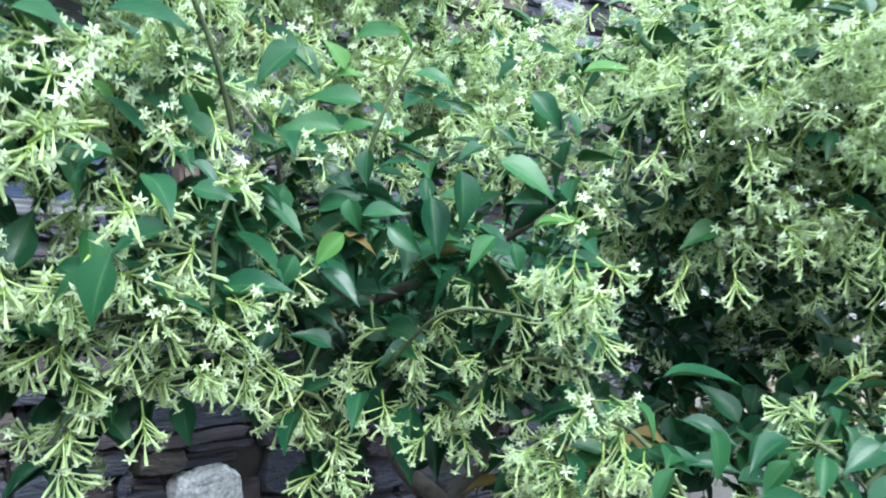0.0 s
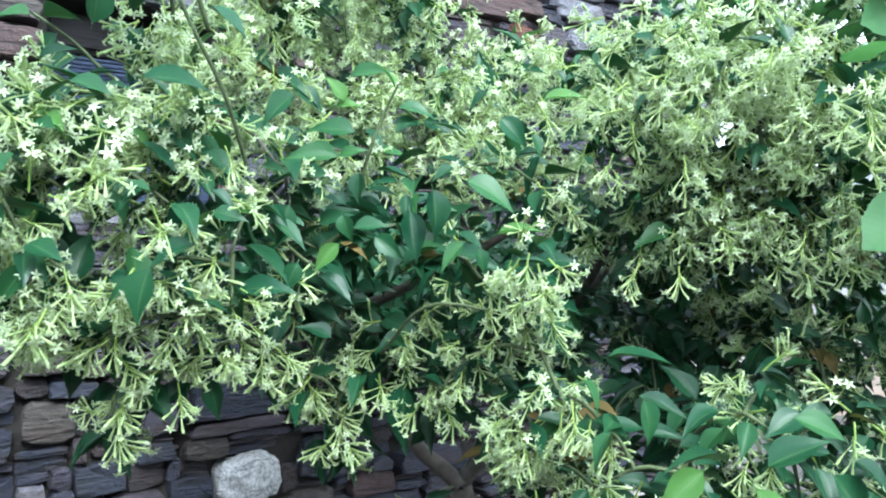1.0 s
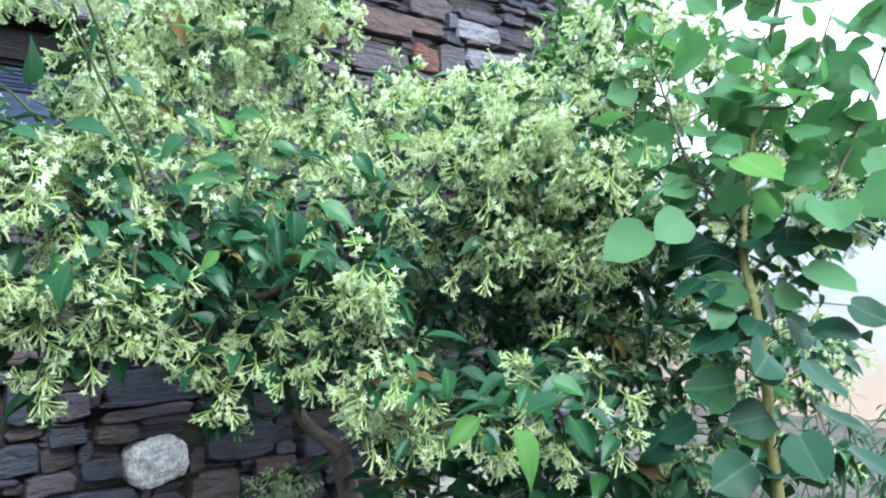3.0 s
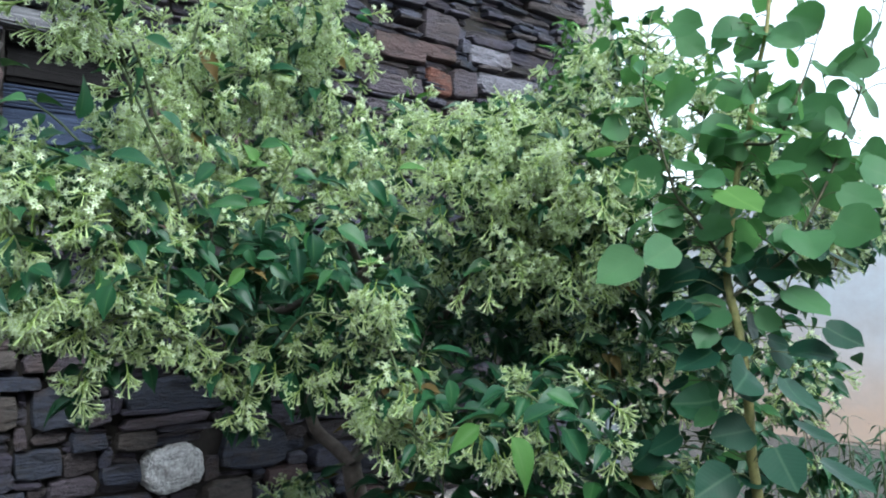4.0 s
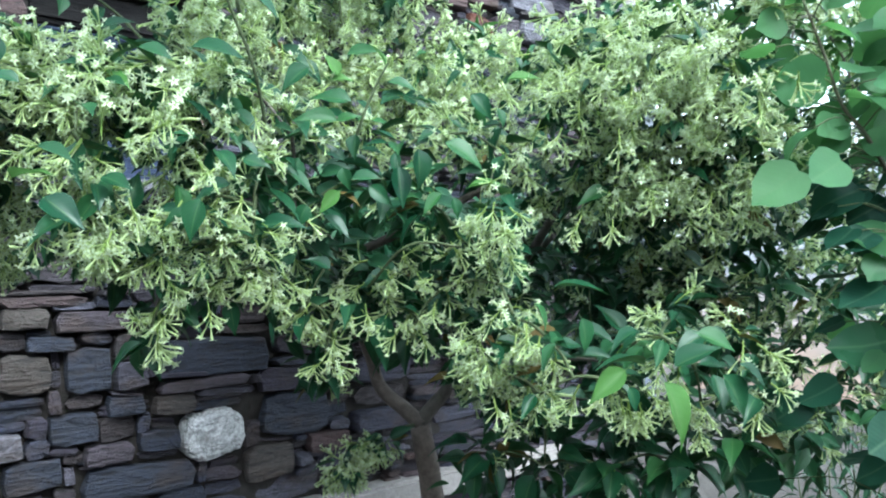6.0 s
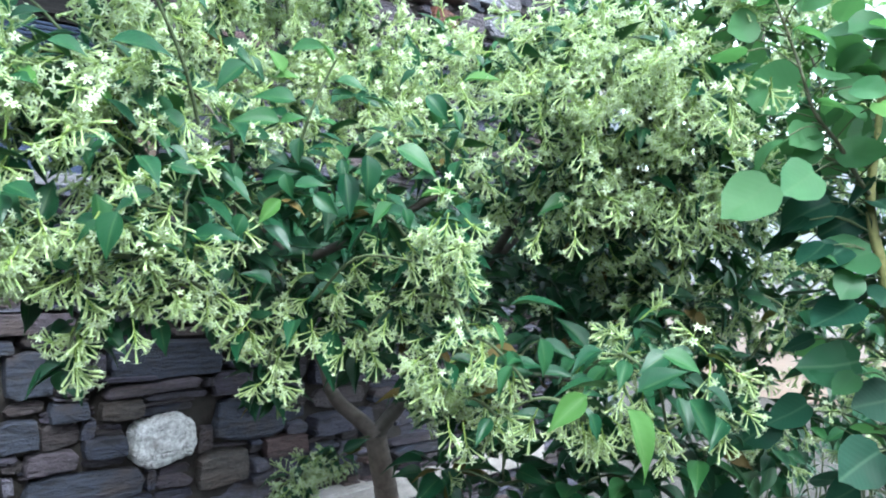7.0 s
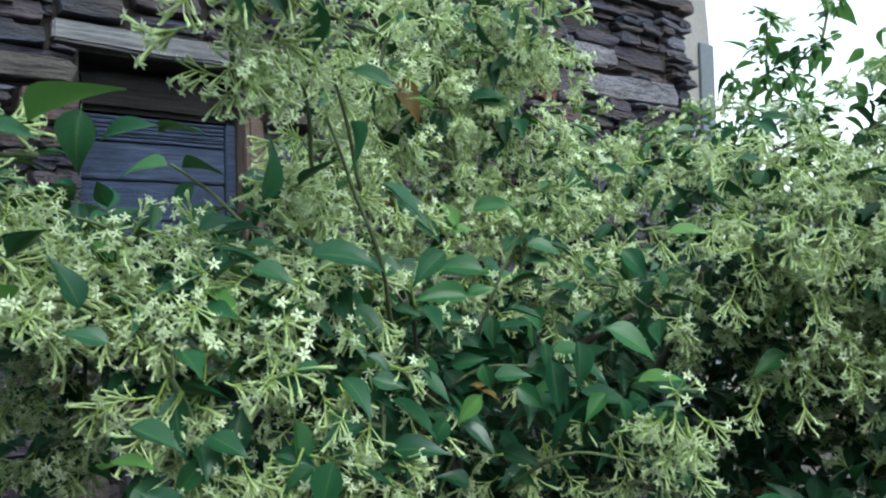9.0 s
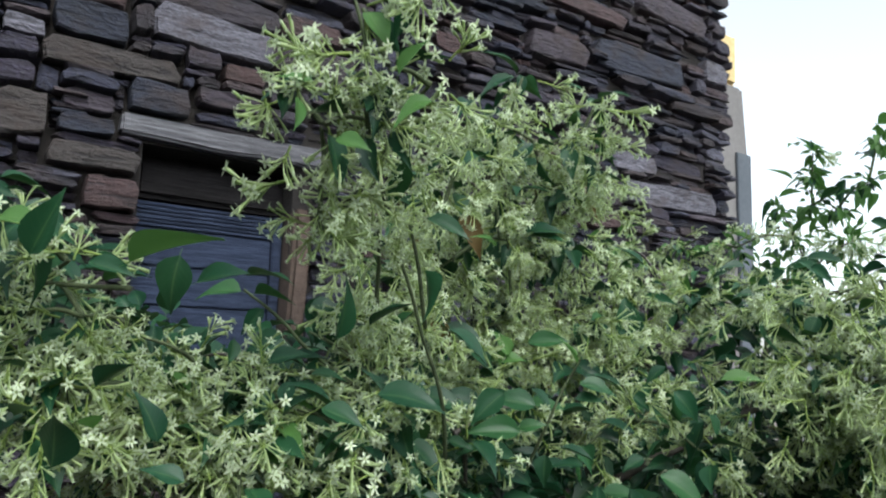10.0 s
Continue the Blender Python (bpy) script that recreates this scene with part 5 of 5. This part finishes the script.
def build_sapling():
    sap = tagged(new("round_leaved_sapling"), "young tree with broad round green leaves on a yellowish stem", "sapling")
    wood = []
    for k, (name, pts) in enumerate(SAPLING_STEMS.items()):
        pts = [Vector(p) for p in pts]
        if name == "main":
            pts = [Vector((pts[0].x + 0.01, pts[0].y, 0.0)), Vector((pts[0].x + 0.02, pts[0].y, 0.4)), *pts]
        line = smooth_line(pts, 5, 0.006, 3.0 * k)
        thick = 0.0100 if name == "main" else 0.0030
        v, f = tube(line, [thick * (1 - 0.8 * (i / len(line)) ** 1.4) for i in range(len(line))], 8)
        part_of("stem" if name == "main" else "twig", mesh_of("stem", v, f, [STEM if name == "main" else SAP_TWIG], smooth=True), sap)
        wood += line[8 if name == "main" else 0:]
    shapes = [round_leaf_shape(c, s) for c, s in ((0.04, 1), (-0.05, 2), (0.08, 3), (0.0, 4))]
    mats = [ROUND_LEAF, ROUND_LIT, ROUND_SHADED, ROUND_YELLOW, ROUND_SHINY]
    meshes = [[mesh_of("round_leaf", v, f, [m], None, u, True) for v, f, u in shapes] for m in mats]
    r = random.Random(3)
    # about where the camera stands; the leaves are turned towards it
    viewpoint = Vector((-0.14, -0.40, 1.36))
    for i, (x, y, z, w, kind) in enumerate(SAPLING_LEAVES_A + SAPLING_LEAVES_B + SAPLING_LEAVES_C + SAPLING_LEAVES_D + extra_leaves(wood)):
        p = Vector((x, y, z))
        # no shaded copy among the high leaves
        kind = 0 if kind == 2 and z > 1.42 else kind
        q = min(wood, key=lambda o: (o - p).length + 0.6 * max(0, o.z - p.z))
        away = p - q
        away.z *= 0.5
        along = (away.normalized() + Vector((0, 0, -0.45)) + 0.2 * Vector((r.gauss(0, 1), r.gauss(0, 1), r.gauss(0, 1)))).normalized()
        face = (viewpoint - p).normalized() * 0.62 + Vector((0, 0, 0.62)) + 0.46 * Vector((r.gauss(0, 1), r.gauss(0, 1), r.gauss(0, 1)))
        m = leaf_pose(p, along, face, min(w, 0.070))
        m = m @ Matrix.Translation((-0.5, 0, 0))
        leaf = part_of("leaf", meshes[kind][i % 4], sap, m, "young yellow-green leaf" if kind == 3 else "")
        foot = m @ Vector((0.03, 0, 0.0))
        line = smooth_line([q, q.lerp(foot, 0.5) + Vector((0, 0, 0.15 * (foot - q).length)), foot], 3)
        v, f = tube(line, [0.0010] * len(line), 5)
        part_of("leaf_stalk", mesh_of("leaf_stalk", v, f, [TWIG], smooth=True), leaf, m.inverted())


build_sapling()


def build_weed(x, y, height, seed):
    """A slender weed with arching, narrow, dark leaves."""
    r = random.Random(seed)
    weed = tagged(new("narrow_leaved_weed"), "slender dark green weed with narrow drooping leaves", "weed", "weeds by the pale ground")
    shape = leaf_shape(0.7, 0.4, 0.16, 0.05)
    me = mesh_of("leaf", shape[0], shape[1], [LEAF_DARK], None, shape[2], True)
    for k in range(4):
        a = r.uniform(0, 6.28)
        lean = Vector((math.cos(a), math.sin(a), 0)) * 0.2 * height * r.random()
        top = Vector((x, y, 0)) + lean + Vector((0, 0, height * r.uniform(0.75, 1.0)))
        line = smooth_line([(x + 0.02 * k, y, 0), (x + 0.3 * lean.x, y + 0.3 * lean.y, height * 0.5), top], 6, 0.01, seed + k)
        v, f = tube(line, [0.004 - 0.0025 * i / len(line) for i in range(len(line))], 5)
        stem = part_of("stem", mesh_of("stem", v, f, [TWIG], smooth=True), weed)
        for i in range(24):
            q = line[int(r.uniform(0.35, 0.999) * len(line))]
            w = r.uniform(0, 6.28)
            part_of("leaf", me, stem, leaf_pose(q, (math.cos(w), math.sin(w), r.uniform(-0.1, 0.5)), (0, 0, 1), r.uniform(0.05, 0.10)))


for wx, wy, wh, ws in ((2.05, 0.52, 1.02, 1), (2.35, 0.45, 1.05, 2), (1.75, 0.62, 0.85, 3), (2.2, 0.75, 0.95, 4), (1.55, 0.45, 0.8, 5), (1.95, 0.85, 0.9, 6), (2.5, 0.62, 1.0, 7), (2.7, 0.5, 0.95, 8), (1.6, 0.75, 0.8, 9), (1.85, 0.35, 0.9, 10), (2.3, 0.3, 0.95, 11), (2.9, 0.85, 0.9, 12), (1.4, 0.62, 0.75, 13)):
    build_weed(wx, wy, wh, ws)

# ---- stones of the wall ----
def stone_shape(seed, layers, cut=1.0):
    """A split slab one unit wide and high, of one or more uneven beds, whose face looks along -Y."""
    r = random.Random(seed)
    cuts = sorted(r.uniform(0.25, 0.75) for _ in range(layers - 1))
    edges = [-0.5, *[c - 0.5 for c in cuts], 0.5]
    tilt, verts, faces = r.uniform(-0.16, 0.16), [], []
    for low, high in zip(edges, edges[1:]):
        left, right = -0.5 + r.uniform(0, 0.05) * layers, 0.5 - r.uniform(0, 0.05) * layers
        face = -0.40 + r.uniform(-0.16, 0.10) * (1 if layers > 1 else 0.5)
        gap = 0.02 / layers
        drop = high - low
        top = [(left + (right - left) * u, high - gap - r.uniform(*c) * drop) for u, c in ((r.uniform(1 - 0.16 * cut, 0.98), (0.01, 0.34 * cut)), (0.78 + r.uniform(-0.07, 0.07), (0, 0.13)), (0.52 + r.uniform(-0.1, 0.1), (0, 0.12)), (0.25 + r.uniform(-0.07, 0.07), (0, 0.13)), (r.uniform(0.02, 0.16 * cut), (0.01, 0.34 * cut)))]
        foot = [(left + (right - left) * u, low + gap + r.uniform(*c) * drop) for u, c in ((r.uniform(0.01, 0.12 * cut), (0.0, 0.26 * cut)), (0.25 + r.uniform(-0.08, 0.08), (0, 0.1)), (0.52 + r.uniform(-0.1, 0.1), (0, 0.08)), (0.78 + r.uniform(-0.08, 0.08), (0, 0.1)), (r.uniform(1 - 0.12 * cut, 0.99), (0.0, 0.26 * cut)))]
        mid = (low + high) / 2 + r.uniform(-0.15, 0.15) * (high - low)
        ring = [*top, (left, mid), *foot, (right, (low + high) / 2 + r.uniform(-0.15, 0.15) * (high - low))]
        ring = [(x, z + tilt * x * (high - low)) for x, z in ring]
        n, base = len(ring), len(verts)
        cx, cz = sum(x for x, _ in ring) / n, sum(z for _, z in ring) / n
        verts += [(x, 0.5, z) for x, z in ring]
        verts += [(x, face + r.uniform(0.03, 0.13), z) for x, z in ring]
        verts += [(cx + (x - cx) * r.uniform(0.95, 0.985), face + r.uniform(-0.03, 0.04), cz + (z - cz) * r.uniform(0.84, 0.95)) for x, z in ring]
        verts.append((cx + r.uniform(-0.2, 0.2), face - r.uniform(-0.03, 0.07), cz))
        for o in (base, base + n):
            for k in range(n):
                q = (k + 1) % n
                faces.append((o + k, o + n + k, o + n + q, o + q))
        faces += [(base + 2 * n + k, base + 3 * n, base + 2 * n + (k + 1) % n) for k in range(n)]
    return verts, faces


def lay_stones():
    """Stones laid from the ground up, each on the lowest gap, round the window and the stones that stand out."""
    r = random.Random(11)
    cell, left, right = 0.01, -1.2, CORNER
    n = int((right - left) / cell)
    level = np.zeros(n)
    x0, x1, z0, z1 = WIN
    kept = [(x0, x1 + 0.06, z0 - 0.02, z1), (0.18, 0.91, 2.137, 2.213)]
    kept += [(x - w / 2, x + w / 2, z - h / 2, z + h / 2) for x, z, w, h, _ in FEATURE_STONES]
    slots = []
    while len(slots) < 5000:
        i = int(level.argmin())
        z = level[i]
        if z > 3.75:
            break
        j = i
        while j < n and level[j] <= z + 0.012:
            j += 1
        room = (j - i) * cell
        x = left + i * cell
        inside = [k for k in kept if k[0] - 0.005 < x + cell / 2 < k[1] + 0.005 and k[2] - 0.012 < z < k[3]]
        if inside:
            k = inside[0]
            e = min(n, int(math.ceil((k[1] - left) / cell)))
            level[i:max(e, i + 1)] = np.maximum(level[i:max(e, i + 1)], k[3] + 0.001)
            continue
        if z < 1.3 and x < 1.35:
            h = r.choice((0.022, 0.032, 0.045, 0.06, 0.075, 0.09, 0.115))
            w = min(room, min(0.36, h * r.uniform(1.2, 3.4) + 0.07))
        elif x > 1.35:
            h = r.choice((0.014, 0.018, 0.022, 0.026, 0.032, 0.04, 0.05, 0.07))
            w = min(room, min(0.40, h * r.uniform(2.0, 8.0) + 0.05))
        else:
            h = r.choice((0.018, 0.024, 0.03, 0.036, 0.042, 0.05, 0.06, 0.075, 0.095, 0.125))
            w = min(room, min(0.42, h * r.uniform(0.9, 5.0) + 0.045))
        if room - w < 0.06:
            w = room
        for k in kept:
            if k[2] < z + h and k[3] > z and k[1] > x and k[0] < x + w:
                if k[0] > x + 0.03:
                    w = min(w, k[0] - x)
                else:
                    h = max(0.012, min(h, k[2] - z))
        c = max(1, int(round(w / cell)))
        w = c * cell
        level[i:i + c] = z + h
        if w > 0.02 and h > 0.011:
            slots.append((x + w / 2, z + h / 2, w, h))
    return slots


def quartz_lump(w, h):
    """A lump of quartz with broken, knobbly faces."""
    bm = bmesh.new()
    bmesh.ops.create_icosphere(bm, subdivisions=5, radius=1.0)
    for v in bm.verts:
        x, y, z = (math.copysign(abs(c) ** 0.62, c) for c in v.co)
        q = Vector((x * w / 2, y * 0.06, z * h / 2))
        knob = noise.noise(q * 22) * 0.010 + abs(noise.noise(q * 55)) * 0.010 + noise.noise(q * 130) * 0.003
        q += v.co.normalized() * (knob - 0.006)
        q.x += 0.010 * noise.noise(Vector((2.0, q.z * 16, 0)))
        q.z += 0.012 * noise.noise(Vector((q.x * 14, 5.0, 0)))
        v.co = q
    return bm


def build_stones():
    shapes = [stone_shape(k, 1, (0.5, 0.9, 1.1, 0.75)[k % 4]) for k in range(20)] + [stone_shape(k, 2 + k % 2, 0.8) for k in range(20, 36)]
    meshes = [mesh_of("stone", v, f, [SLATE]) for v, f in shapes]
    arrays = [np.asarray(v) for v, _ in shapes]
    r = random.Random(5)
    for x, z, w, h, tone in FEATURE_STONES:
        if tone == "quartz":
            part("stone", quartz_lump(w, h), TONES[tone], wall_root, "white quartz stone", pose(x, WALL_Y - 0.012, z))
            continue
        v, f = shapes[4 * r.randrange(5)]
        part_of("stone", mesh_of("stone", v, f, [TONES[tone]]), wall_root, pose(x, WALL_Y - 0.006, z, r.uniform(-4, 4), r.uniform(-2, 2), 0) @ Matrix.Diagonal((w * 1.02, 0.12, h * 1.02, 1)))
    made = []
    for x, z, w, h in lay_stones():
        lower = z < 1.3
        k = r.randrange(20) if h < 0.04 or (lower and r.random() < 0.6) else r.randrange(36)
        m = pose(x, WALL_Y + r.uniform(-0.030, 0.042), z, r.uniform(-10, 10), (1.6 if lower else 1.0) * r.uniform(-3.0, 5.0) * min(1.5, 0.10 / w), r.uniform(-7, 7)) @ Matrix.Diagonal((w * 1.02 + r.uniform(-0.012, 0.012), 0.11, h * 1.02 + r.uniform(-0.004, 0.010) * (1 if lower else 0.6), 1))
        made.append((abs(x - 0.9) * 0.6 + abs(z - 1.7) * (1.6 if z < 1.7 else 1.0), m, k))
    made.sort(key=lambda q: q[0])
    single = 300 - len(FEATURE_STONES)
    for _, m, k in made[:single]:
        part_of("stone", meshes[k], wall_root, m)
    pile = Pile()
    for _, m, k in made[single:]:
        pile.add(arrays[k], shapes[k][1], [0] * len(shapes[k][1]), None, m)
    tagged(part_of("rubble", pile.mesh("rubble", [SLATE], False), wall_root), kind="stuff")


build_stones()
